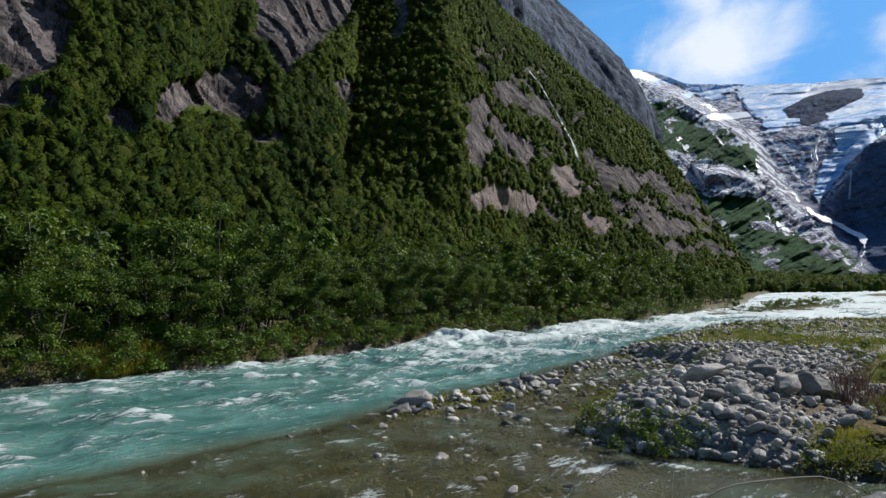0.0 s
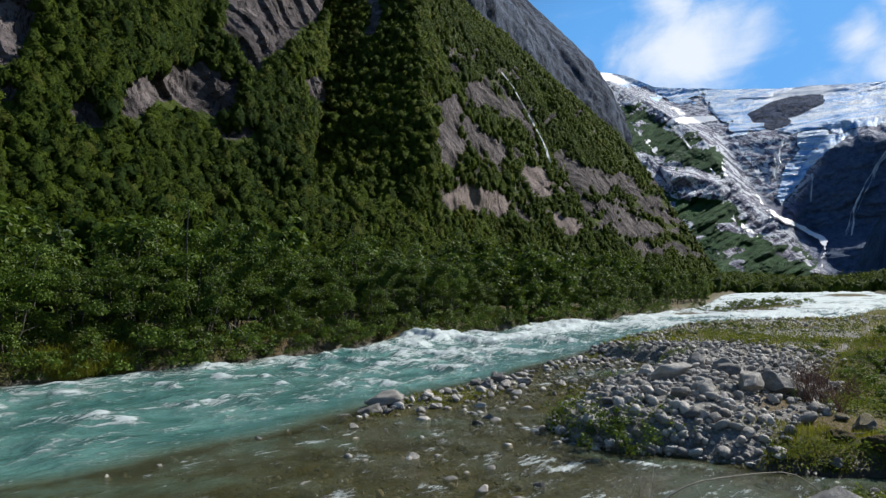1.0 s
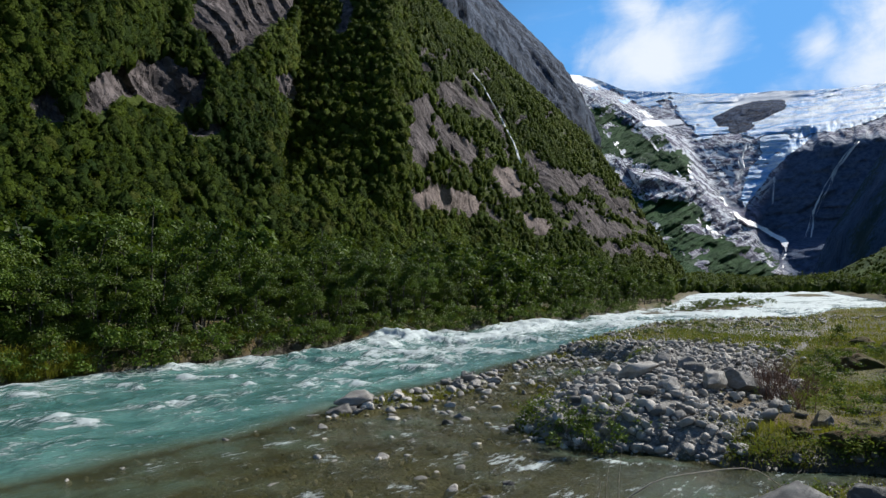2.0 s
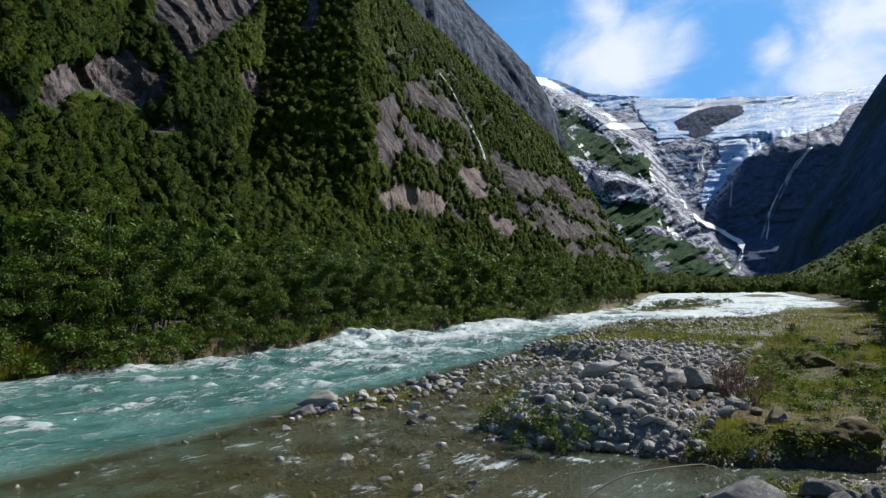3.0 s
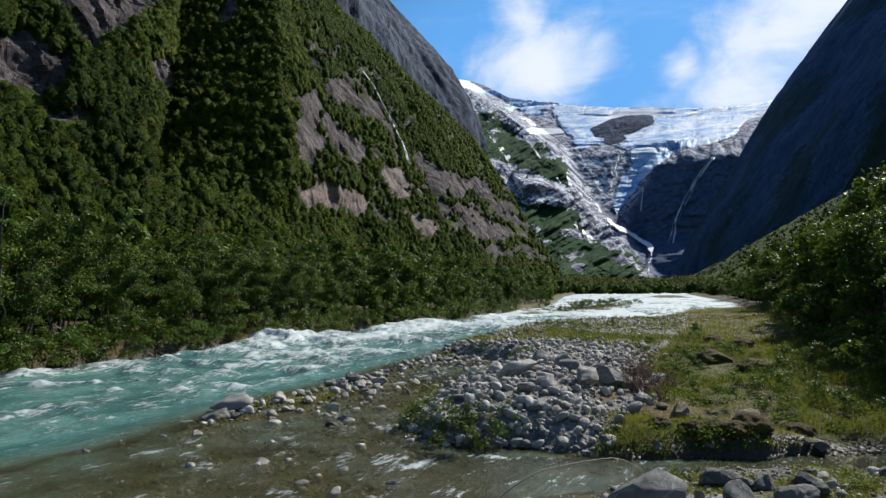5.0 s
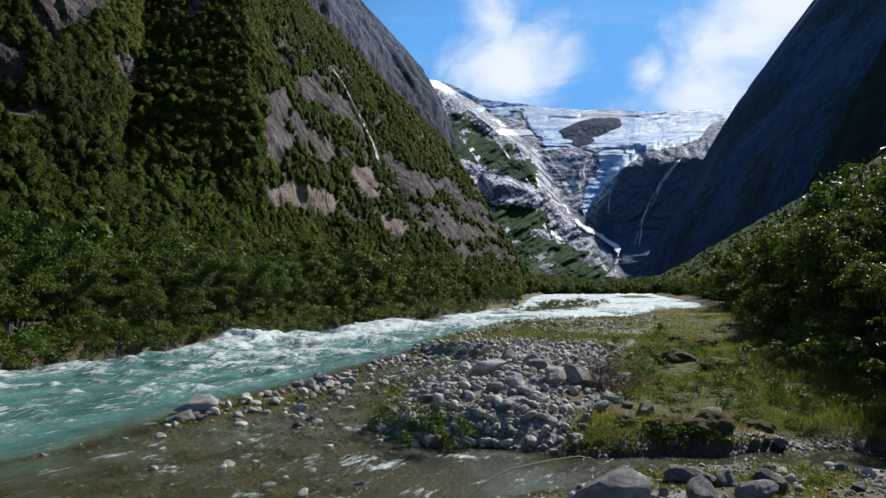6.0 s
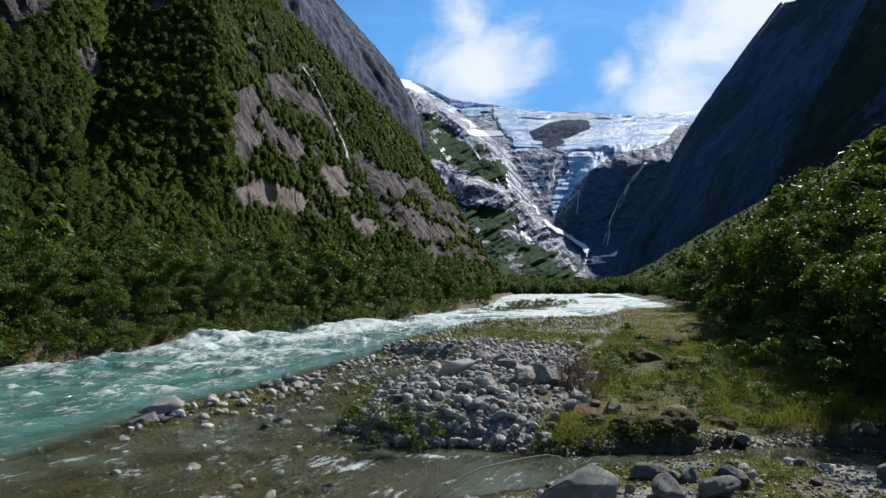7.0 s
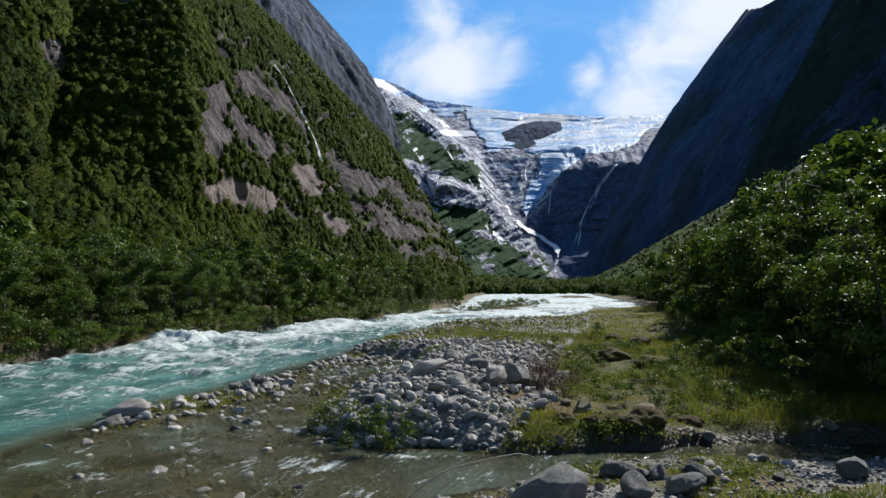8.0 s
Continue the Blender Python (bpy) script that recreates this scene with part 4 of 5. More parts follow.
fall_line("waterfall", "thin white cascade down the wooded mountainside", on_wall((371, 149), (375, 139), (373, 130), (378, 120), (371, 108), (366, 98), (357, 90), (355, 80), lift=3.0), 1.15, (0.1, 1.0, 0.0), (1.0, 0.0, 0.3))

# ------------------------------------------------------------------ trees


def tube(points, radii, sides=6):
    """A tapering round limb along a chain of points."""
    p, r = np.asarray(points, float), np.asarray(radii, float)
    d = np.gradient(p, axis=0)
    d /= np.linalg.norm(d, axis=1)[:, None] + 1e-9
    ref = np.where(np.abs(d[:, 2:]) > 0.9, [[1.0, 0, 0]], [[0, 0, 1.0]])
    u = np.cross(d, ref)
    u /= np.linalg.norm(u, axis=1)[:, None] + 1e-9
    w = np.cross(d, u)
    ang = np.arange(sides) * 2 * np.pi / sides
    ring = p[:, None] + r[:, None, None] * (np.cos(ang)[None, :, None] * u[:, None] + np.sin(ang)[None, :, None] * w[:, None])
    i = np.arange(len(p) * sides).reshape(len(p), sides)
    j = np.roll(i, -1, 1)
    return ring.reshape(-1, 3), np.stack([i[:-1], j[:-1], j[1:], i[1:]], -1).reshape(-1, 4)


def join(pieces):
    vs, fs, base = [], [], 0
    for v, f in pieces:
        vs.append(v), fs.append(f + base)
        base += len(v)
    return np.concatenate(vs), np.concatenate(fs)


def leaves(rng, centres, outward, size, lift=0.35):
    """Pointed leaves, a folded pair of triangles each, round the centres."""
    k = len(centres)
    nrm = outward + rng.normal(0, 0.6, (k, 3)) + np.array((0, 0, lift))
    nrm /= np.linalg.norm(nrm, axis=1)[:, None] + 1e-9
    t = np.cross(nrm, rng.normal(0, 1, (k, 3)))
    t /= np.linalg.norm(t, axis=1)[:, None] + 1e-9
    b = np.cross(nrm, t)
    s = (size * rng.uniform(0.6, 1.25, k))[:, None]
    v = np.stack([centres - t * s * 0.6, centres + b * s * 0.36 + nrm * s * 0.10, centres + t * s * 0.6, centres - b * s * 0.36 + nrm * s * 0.10], 1)
    return v.reshape(-1, 3), np.arange(4 * k).reshape(k, 4)


def build_tree(seed, tall, wide, stems, clumps, per_clump, leaf, low=0.05, name="alder_tree"):
    """A many-stemmed alder: stems, limbs and sprays of leaves in uneven clumps."""
    rng = np.random.default_rng(seed)
    wood, limb_pieces, sprays = [], [], []
    for s in range(stems):
        a = 2 * np.pi * (s + rng.uniform(-0.3, 0.3)) / stems
        reach = wide * rng.uniform(0.25, 0.62)
        h = tall * rng.uniform(0.72, 1.0)
        ts = np.linspace(0, 1, 8)
        bend = rng.normal(0, 0.12, (8, 2)).cumsum(0) * 0.5
        p = np.stack([np.cos(a) * reach * ts ** 0.8 + bend[:, 0] + 0.1 * np.cos(a), np.sin(a) * reach * ts ** 0.8 + bend[:, 1] + 0.1 * np.sin(a), h * ts * 0.93 - 0.12], 1)
        wood.append(tube(p, 0.065 * (tall / 6) * (1.05 - 0.92 * ts) * rng.uniform(0.7, 1.2), 7))
        for q in range(9):
            f = rng.uniform(low + 0.05, 0.97)
            root = np.array([np.interp(f, ts, p[:, k]) for k in range(3)])
            la = a + rng.normal(0, 1.3)
            length = wide * rng.uniform(0.25, 0.62) * (1.15 - 0.75 * f)
            us = np.linspace(0, 1, 5)
            lp = root + np.stack([np.cos(la) * length * us, np.sin(la) * length * us, length * (0.55 * us - 0.35 * us ** 2) + 0.05 * rng.normal(0, 1, 5) * us], 1)
            limb_pieces.append(tube(lp, 0.022 * (tall / 6) * (1.05 - 0.9 * us), 4))
            sprays.append((lp, length))
        sprays.append((p[4:], wide * 0.4))
    cs, os, tones = [], [], []
    for k in range(clumps):
        lp, length = sprays[rng.integers(len(sprays))]
        f = rng.uniform(0.45, 1.0) * (len(lp) - 1)
        c = np.array([np.interp(f, np.arange(len(lp)), lp[:, q]) for q in range(3)]) + rng.normal(0, 0.12, 3)
        c[2] = np.clip(c[2], 0.1 + low * tall * rng.uniform(0.0, 1.2), tall * 1.02)
        r = rng.uniform(0.26, 0.62) * (wide / 2.6) * np.interp(c[2] / tall, (0, 0.6, 1), (1.15, 1.0, 0.7))
        count = max(6, int(per_clump * (r / 0.44) ** 2))
        d = rng.normal(0, 1, (count, 3))
        d /= np.linalg.norm(d, axis=1)[:, None]
        d[:, 2] = np.where(d[:, 2] < -0.35, -d[:, 2], d[:, 2])
        shell = r * rng.uniform(0.35, 1.0, (count, 1)) ** 0.8 * (1 + 0.45 * rng.normal(0, 1, (count, 1)) * (rng.random((count, 1)) < 0.35))
        cs.append(c + d * shell * (1.0, 1.0, 0.72))
        os.append(d * 0.9)
        tones.append(np.full(count * 4, rng.random()))
    top = new(name)
    for piece in wood:
        part("stem", mesh_of("stem", *piece, BARK), top)
    tagged(part("branchwork", mesh_of("branchwork", *join(limb_pieces), BARK), top, "thin forking branches"), kind="stuff")
    part("crown", mesh_of("crown", *leaves(rng, np.concatenate(cs), np.concatenate(os), leaf), LEAF, False, tone=np.concatenate(tones)), top)
    return top


def plant(kind, x, y, turn_deg, size, z=None, **tags):
    m = Matrix.Translation((x, y, (height(x, y) if z is None else z) - 0.05)) @ Matrix.Rotation(radians(turn_deg), 4, "Z") @ Matrix.Diagonal((size, size, size, 1))
    return tagged(copy_thing(kind, m), **tags)


rng = np.random.default_rng(11)
FULL = [build_tree(100 + k, 6.2, 2.6 + 0.25 * k, 4, 64, 118, 0.125) for k in range(4)]
COARSE = [build_tree(200 + k, 6.2, 2.8, 2, 40, 42, 0.23) for k in range(3)]
DARK_LABEL = "bushy green alder with many thin stems on the river bank"
for t in FULL + COARSE:
    tagged(t, DARK_LABEL, "tree", "alders along the river")
BUSH = [build_tree(230 + k, 1.5, 1.5, 3, 16, 120, 0.10, name="alder_bush") for k in range(3)]
for t in BUSH:
    tagged(t, "low leafy green bush", "bush", "bushes by the water")
templates = list(FULL + COARSE + BUSH)

# the thicket on the far bank
for row, (back, gap, big) in enumerate(((0.9, 2.3, 0.62), (3.2, 2.6, 0.92), (6.6, 3.2, 1.12), (11.5, 4.8, 1.3))):
    y = -2.0 + row * 0.7
    while y < 118:
        x = float(left_edge(np.array([y]))[0]) - back + rng.normal(0, 0.5)
        near_tree = row < 2 and y < 42
        kinds = FULL if near_tree else COARSE
        plant(kinds[rng.integers(len(kinds))], x, y, rng.uniform(0, 360), big * rng.uniform(0.82, 1.18), label="bushy green alder leaning over the rapids" if row == 0 else "leafy green alder in the bank thicket")
        y += gap * rng.uniform(0.75, 1.3) * (1.0 if y < 50 else 1.9)
# low growth hanging over the bank
y = 1.0
while y < 75:
    x = float(left_edge(np.array([y]))[0]) - rng.uniform(-0.25, 0.45)
    plant(BUSH[rng.integers(3)], x, y, rng.uniform(0, 360), rng.uniform(0.7, 1.4), z=0.15, label="low green bush hanging over the bank's edge")
    y += rng.uniform(0.45, 0.9) * (1.0 if y < 40 else 1.8)
for k in range(34):
    y = rng.uniform(74, 114)
    plant(BUSH[rng.integers(3)], -7.5 + 0.22 * (y - 92) + rng.normal(0, 1.6), y, rng.uniform(0, 360), rng.uniform(0.5, 1.0), label="green bush on the gravel islet in midstream")
for x, y, s in ((-2.95, 10.25, 0.5), (-3.2, 10.35, 0.4), (1.2, 13.5, 0.4), (2.2, 13.2, 0.45), (2.9, 14.5, 0.5), (3.6, 13.0, 0.5), (2.5, 16, 0.5), (3.5, 18, 0.6), (0.6, 16.2, 0.45), (1.2, 20, 0.5), (4.2, 21, 0.7), (-0.4, 24, 0.45), (1.5, 30, 0.6), (-3.5, 33, 0.5), (-5.2, 36, 0.5), (-2.0, 38, 0.5), (-5.8, 30, 0.4)):
    plant(BUSH[rng.integers(3)], x, y, rng.uniform(0, 360), s, label="small leafy green bush growing among the stones")
# the thicket far up the valley
for k in range(44):
    y = rng.uniform(120, 420)
    left = k % 2
    x = float(left_edge(np.array([y]))[0]) - rng.uniform(2, 40) if left else float(right_edge(np.array([y]))[0]) + rng.uniform(2, 22)
    plant(COARSE[rng.integers(3)], x, y, rng.uniform(0, 360), rng.uniform(0.8, 1.25), label="green alder on the valley floor upstream")
for k in range(56):
    y = 88 + 190 * rng.random() ** 1.2
    plant(COARSE[rng.integers(3)], float(right_edge(np.array([y]))[0]) + 2.0 + rng.random() * 17, y, rng.uniform(0, 360), rng.uniform(0.85, 1.3), label="green alder beside the river upstream")
# the dark trees right of the gravel bar
y = 12.0
while y < 120:
    edge = float(np.interp(y, (10, 15, 24, 37, 78, 100, 220), (5.2, 5.9, 6.9, 8.6, 13.0, 16.5, 20)))
    # near the turf, two more rear rows are added to block the sun
    for row in range(6 if y < 34 else 4 if y < 50 else 2):
        x = edge + 0.5 + row * 2.0 + rng.normal(0, 0.4)
        kinds = FULL if y < 26 and row < 2 else COARSE
        plant(kinds[rng.integers(len(kinds))], x, y + rng.normal(0, 0.5), rng.uniform(0, 360), (0.66 + 0.17 * min(row, 3)) * rng.uniform(0.85, 1.15) * np.interp(y, (10, 18, 30, 80), (0.86, 1.08, 1.46, 1.85)),
              label="dark backlit alder with glinting leaves beside the turf")
    y += rng.uniform(1.6, 2.6) * (1 if y < 40 else 2.0)


y = 15.0
while y < 75:
    edge = float(np.interp(y, (10, 15, 24, 37, 78), (5.2, 5.8, 6.7, 8.3, 12.6)))
    plant(BUSH[rng.integers(3)], edge - rng.uniform(-0.5, 0.7), y, rng.uniform(0, 360), rng.uniform(0.6, 1.25), label="dark green bush at the foot of the trees")
    y += rng.uniform(0.5, 1.1) * (1.0 if y < 35 else 1.8)
for k in range(26):
    y = 12.6 + 16 * rng.random() ** 1.3
    plant(BUSH[rng.integers(3)], rng.uniform(0.4, 4.6), y, rng.uniform(0, 360), rng.uniform(0.22, 0.5), label="small leafy shrub in the mossy turf")


def remove(ob):
    for o in (*ob.children_recursive, ob):
        bpy.data.objects.remove(o)


for t in templates:
    remove(t)

# ------------------------------------------------------------------ birch wood on the mountainside


def ball_shape(level):
    bm = bmesh.new()
    bmesh.ops.create_icosphere(bm, subdivisions=level, radius=1.0)
    v, f = np.array([tuple(q.co) for q in bm.verts]), np.array([[q.index for q in g.verts] for g in bm.faces])
    bm.free()
    return v, f


def wood_mesh(places, sizes, seed, level, tris, grain=0.10, tall=1.0):
    """Many small crowns: a lumpy body of foliage each, and ragged leaf sprays standing out of it."""
    rng = np.random.default_rng(seed)
    k = len(places)
    ph, ph2 = rng.uniform(0, 6.28, (k, 1)), rng.uniform(0, 6.28, (k, 1))
    shape = np.concatenate([np.full((k, 1, 2), 0.40) * rng.uniform(0.8, 1.25, (k, 1, 1)), 0.52 * tall * rng.uniform(0.85, 1.3, (k, 1, 1))], 2)
    lean = rng.normal(0, 0.14, (k, 1, 2))

    def out_to(d, rough):
        az = np.arctan2(d[:, :, 1], d[:, :, 0])
        lump = 0.84 + 0.20 * np.sin(3 * az + ph + 5 * d[:, :, 2]) + 0.15 * np.sin(5 * az - 2 * ph + 4 * d[:, :, 2]) + 0.15 * np.sin(7 * d[:, :, 2] + ph2 + 2 * az) + rough * rng.uniform(-1, 1, d.shape[:2])
        lump = lump * (1.0 - 0.28 * np.clip(d[:, :, 2], 0, 1) ** 2)
        c = d * lump[:, :, None] * shape
        c[:, :, :2] += lean * c[:, :, 2:]
        return places[:, None] + (c + np.array((0, 0, 0.42 * tall))) * sizes[:, None, None]

    open_side = np.array((0.20, 0.0, 0.22)) if places[:, 0].mean() < 0 else np.array((-0.2, 0.0, 0.4))    # normals leaned outward to soften the crowns' dark sides
    ball, faces = ball_shape(level)
    body = out_to(np.broadcast_to(ball, (k,) + ball.shape) * 0.86, 0.16)
    across = np.cross(body[:, faces[:, 1]] - body[:, faces[:, 0]], body[:, faces[:, 2]] - body[:, faces[:, 0]])
    bend = np.zeros_like(body)
    for c in range(3):
        for j in range(len(faces)):
            bend[:, faces[j, c]] += across[:, j]
    bend /= np.linalg.norm(bend, axis=2)[:, :, None] + 1e-9
    bend = bend + open_side
    bend /= np.linalg.norm(bend, axis=2)[:, :, None] + 1e-9
    d = rng.normal(0, 1, (k, tris, 3))
    d /= np.linalg.norm(d, axis=2)[:, :, None]
    d[:, :, 2] = np.abs(d[:, :, 2]) * 1.2 - 0.2
    c = out_to(d, 0.10) + d * sizes[:, None, None] * 0.02
    nrm = d + rng.normal(0, 0.5, d.shape)
    nrm /= np.linalg.norm(nrm, axis=2)[:, :, None]
    t = np.cross(nrm, rng.normal(0, 1, d.shape))
    t /= np.linalg.norm(t, axis=2)[:, :, None]
    b = np.cross(nrm, t)
    s = sizes[:, None, None] * rng.uniform(0.5, 1.3, (k, tris, 1)) * grain
    spray = np.stack([c + t * s, c - t * s * 0.6 + b * s * 0.8, c - t * s * 0.5 - b * s * 0.9], 2).reshape(-1, 3)
    own = np.clip(0.5 + 0.55 * fbm(places[:, 1], places[:, 2], 40, 3, 155) + 0.30 * rng.normal(0, 1, k), 0, 1)
    nb = k * len(ball)
    f = np.concatenate([(faces[None] + (np.arange(k) * len(ball))[:, None, None]).reshape(-1, 3), nb + np.arange(len(spray)).reshape(-1, 3)])
    me = mesh_of("wood", np.concatenate([body.reshape(-1, 3), spray]), f, LEAF_FAR, True, tone=np.concatenate([np.repeat(own, len(ball)), np.repeat(own, tris * 3)]))
    soft = d + 0.4 * nrm + open_side
    soft /= np.linalg.norm(soft, axis=2)[:, :, None]
    normals = np.concatenate([bend.reshape(-1, 3), np.repeat(soft.reshape(-1, 3), 3, 0)])
    me.attributes.new("custom_normal", "FLOAT_VECTOR", "POINT").data.foreach_set("vector", normals.astype(np.float32).ravel())
    me.update()
    return me


rng = np.random.default_rng(12)
# stretches of the mountainside: from, to, top, how many, size of crowns, leaf clumps a crown and their grain
for y0, y1, z1, count, big, level, tris, grain, label in (
        (8, 130, 100, 8200, 3.5, 2, 70, 0.065, "dense green birch wood clinging to the lower mountainside"),
        (130, 270, 175, 10500, 4.0, 2, 40, 0.075, "green birch wood round the dark ravine"),
        (270, 540, 290, 11000, 4.4, 1, 28, 0.10, "birch wood above the bare slabs"),
        (540, SPUR_Y, 420, 6500, 5.2, 1, 16, 0.12, "far green birch wood on the spur's upper slope")):
    y, z = rng.uniform(y0, y1, count), rng.uniform(0, 1, count) ** 0.9 * z1
    if y0 == 130:                       # the ravine's own sides carry more trees
        y = np.where(np.arange(count) % 3 == 0, 140 + 0.75 * (z - 41) + rng.uniform(-20, 34, count), y)
    x = -wall_x(y, z)
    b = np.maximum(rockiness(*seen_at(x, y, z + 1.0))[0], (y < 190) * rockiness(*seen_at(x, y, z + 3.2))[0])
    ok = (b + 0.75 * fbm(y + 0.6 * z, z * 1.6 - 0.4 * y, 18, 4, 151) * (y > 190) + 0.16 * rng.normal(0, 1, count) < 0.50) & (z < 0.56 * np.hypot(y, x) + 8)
    x, y, z = x[ok], y[ok], z[ok]
    thing("birch_wood", label, "wood", kind="stuff", me=wood_mesh(np.stack([x + 0.3, y, z - 0.6], 1), big * rng.uniform(0.55, 1.35, len(y)), 13 + y0, level, tris, grain, 1.15))
for y0, y1, x0, x1, count, big, level, tris, grain, label in (
        (2, 120, 16, 34, 420, 5.6, 3, 360, 0.030, "green birches behind the bank thicket"), (2, 420, 34, 85, 1100, 5.4, 2, 110, 0.045, "green birch wood at the mountain's foot")):
    y = y0 + (y1 - y0) * rng.random(count) ** 1.25
    x = left_edge(y) - rng.uniform(x0, x1, count)
    thing("birch_wood", label, "wood", kind="stuff", me=wood_mesh(np.stack([x, y, ground_parts(x, y)[0]], 1), big * rng.uniform(0.7, 1.3, count), 15 + x0, level, tris, grain, 1.1))
y = 130 + 1250 * rng.random(4200) ** 1.6
x = rng.uniform(-110, 70, 4200) * (1 + y / 900)
wet_here = (x > left_edge(y) - 3) & (x < right_edge(y) + 3) & (y < 420)
x, y = x[~wet_here], y[~wet_here]
thing("birch_wood", "green scrub wood on the valley floor upstream", "wood", kind="stuff", me=wood_mesh(np.stack([x, y, ground_parts(x, y)[0]], 1), rng.uniform(2.5, 5.5, len(x)) * (0.8 + y / 380), 17, 1, 30, 0.09))
y, x = 60 + 840 * rng.random(3000) ** 1.3, rng.uniform(0, 1, 3000) ** 0.8 * 200 + 26
thing("scrub", "green scrub on the scree slope", "scrub", kind="stuff",
      me=wood_mesh(np.stack([x, y, -1.4 + 0.56 * (x - 24) + 9 * fbm(x, y, 60, 5, 111) * smooth(24, 60, x)], 1), rng.uniform(1.8, 4.6, 3000), 16, 1, 30, 0.085))

# ------------------------------------------------------------------ stones


def stone_mesh(seed, level, mat, flat=0.62):
    """A worn boulder: a ball cut by a few planes, dented and roughened."""
    rng = np.random.default_rng(seed)
    bm = bmesh.new()
    bmesh.ops.create_icosphere(bm, subdivisions=level, radius=0.5)
    cuts = [(Vector(rng.normal(0, 1, 3)).normalized(), rng.uniform(0.24, 0.40)) for _ in range(14)]
    off = Vector(rng.uniform(0, 50, 3))
    for v in bm.verts:
        p = v.co.copy()
        for d, r in cuts:
            over = p.dot(d) - r
            if over > 0:
                p -= d * over * 0.97
        p += p.normalized() * (0.07 * noise.noise(p * 2.5 + off) + 0.03 * noise.noise(p * 7 + off))
        v.co = Vector((p.x * rng_scale(seed)[0], p.y * rng_scale(seed)[1], p.z * flat))
    for f in bm.faces:
        f.smooth = True
    me = bpy.data.meshes.new("stone")
    bm.to_mesh(me)
    bm.free()
    me.materials.append(mat)
    return me


def rng_scale(seed):
    r = random.Random(seed)
    return r.uniform(1.0, 1.4), r.uniform(0.75, 1.0)


BIG = [stone_mesh(300 + k, 4, STONE, 0.7) for k in range(6)]
COBBLE = [stone_mesh(320 + k, 3, STONE, 0.66) for k in range(10)]
SLATE_COBBLE = [stone_mesh(350 + k, 3, SLATE, 0.55) for k in range(4)]
DARK_BIG = [stone_mesh(360 + k, 4, SLATE, 0.72) for k in range(4)]
MOSS_BIG = [stone_mesh(340 + k, 4, MOSSY, 0.75) for k in range(3)]


def lay(name, me, x, y, size, rng, label, group="", sink=0.22, tilt=14, z=None, category="stone", flat=1.0):
    ob = thing(name, label, category, group, me=me)
    size = size * 0.85
    zz = (height(x, y) if z is None else z) + size * (0.33 - sink) * flat
    ob.matrix_world = pose(x, y, zz, rng.normal(0, tilt), rng.normal(0, tilt), rng.uniform(0, 360)) @ Matrix.Diagonal((size, size, size * flat, 1))
    return ob


rng = np.random.default_rng(21)
# boulders that stand out: place, width
for x, y, s in ((-0.12, 7.2, 1.05), (0.74, 8.75, 0.62), (1.07, 8.75, 0.30), (1.28, 8.65, 0.38), (1.72, 8.5, 0.58), (1.42, 7.95, 0.56), (0.90, 7.75, 0.58), (2.72, 8.7, 0.22), (2.95, 10.1, 0.30), (2.15, 10.9, 0.30), (3.65, 8.8, 0.62), (0.4, 9.6, 0.22)):
    lay("boulder", DARK_BIG[rng.integers(4)], x, y, s, rng, "large dark grey boulder on the near gravel bank", "boulders on the near bank", 0.12, 8)
lay("boulder", BIG[0], -8.75, 11.75, 1.1, rng, "long flat pale boulder at the river's edge", "boulders in the shallows", 0.02, 9, flat=0.62)
lay("boulder", BIG[4], -8.6, 11.1, 0.8, rng, "flat pale boulder at the river's edge", "boulders in the shallows", 0.05, 4, flat=0.5)
for x, y, s in ((-9.0, 10.6, 0.5), (-8.2, 12.8, 0.5), (-6.8, 12.7, 0.62), (-7.6, 15.7, 0.6), (-7.9, 15.3, 0.5), (-4.4, 11.75, 0.48), (-3.5, 10.75, 0.52), (-7.3, 16.4, 0.5), (-8.0, 16.0, 0.5), (-7.4, 8.3, 0.45), (-6.2, 6.6, 0.5), (-7.3, 5.35, 0.42), (-6.2, 7.9, 0.45), (-5.7, 8.4, 0.4), (-5.2, 6.0, 0.35), (-6.5, 10.0, 0.5), (-6.0, 9.9, 0.45)):
    lay("boulder", BIG[rng.integers(6)], x, y, s, rng, "pale grey boulder at the edge of the shallows", "boulders in the shallows", 0.16, 8)
for x, y, s in ((-1.9, 14.9, 0.75), (-1.3, 13.0, 0.8), (-2.7, 13.6, 0.85), (-3.6, 14.9, 0.6), (-0.9, 13.6, 0.85), (-0.55, 13.9, 0.7), (-1.9, 12.2, 0.55), (-2.9, 15.4, 0.6), (-2.2, 16.6, 0.9), (-3.0, 18.0, 0.8)):
    lay("boulder", BIG[rng.integers(6)], x, y, s, rng, "grey boulder in the heap of river cobbles", "boulders of the gravel heap", 0.1, 12)
for x, y, s in ((0.48, 12.3, 0.60), (1.62, 12.6, 0.62), (3.75, 15.4, 0.70), (0.15, 12.7, 0.28), (3.0, 22.0, 0.55), (1.2, 24.0, 0.55), (2.6, 27.0, 0.7), (1.85, 12.3, 0.30)):
    lay("mossy_boulder", MOSS_BIG[rng.integers(3)], x, y, s, rng, "dark boulder with brown moss sunk in the turf", "boulders in the turf", 0.2, 8)


for k in range(22):
    x = -1.2 + 6.2 * rng.random()
    lay("cobble", MOSS_BIG[rng.integers(3)], x, float(brook_back(np.array([x]))[0]) - rng.uniform(-0.15, 0.25), rng.uniform(0.14, 0.38), rng, "dark wet stone under the turf's edge", "stones under the turf", 0.15, 15)


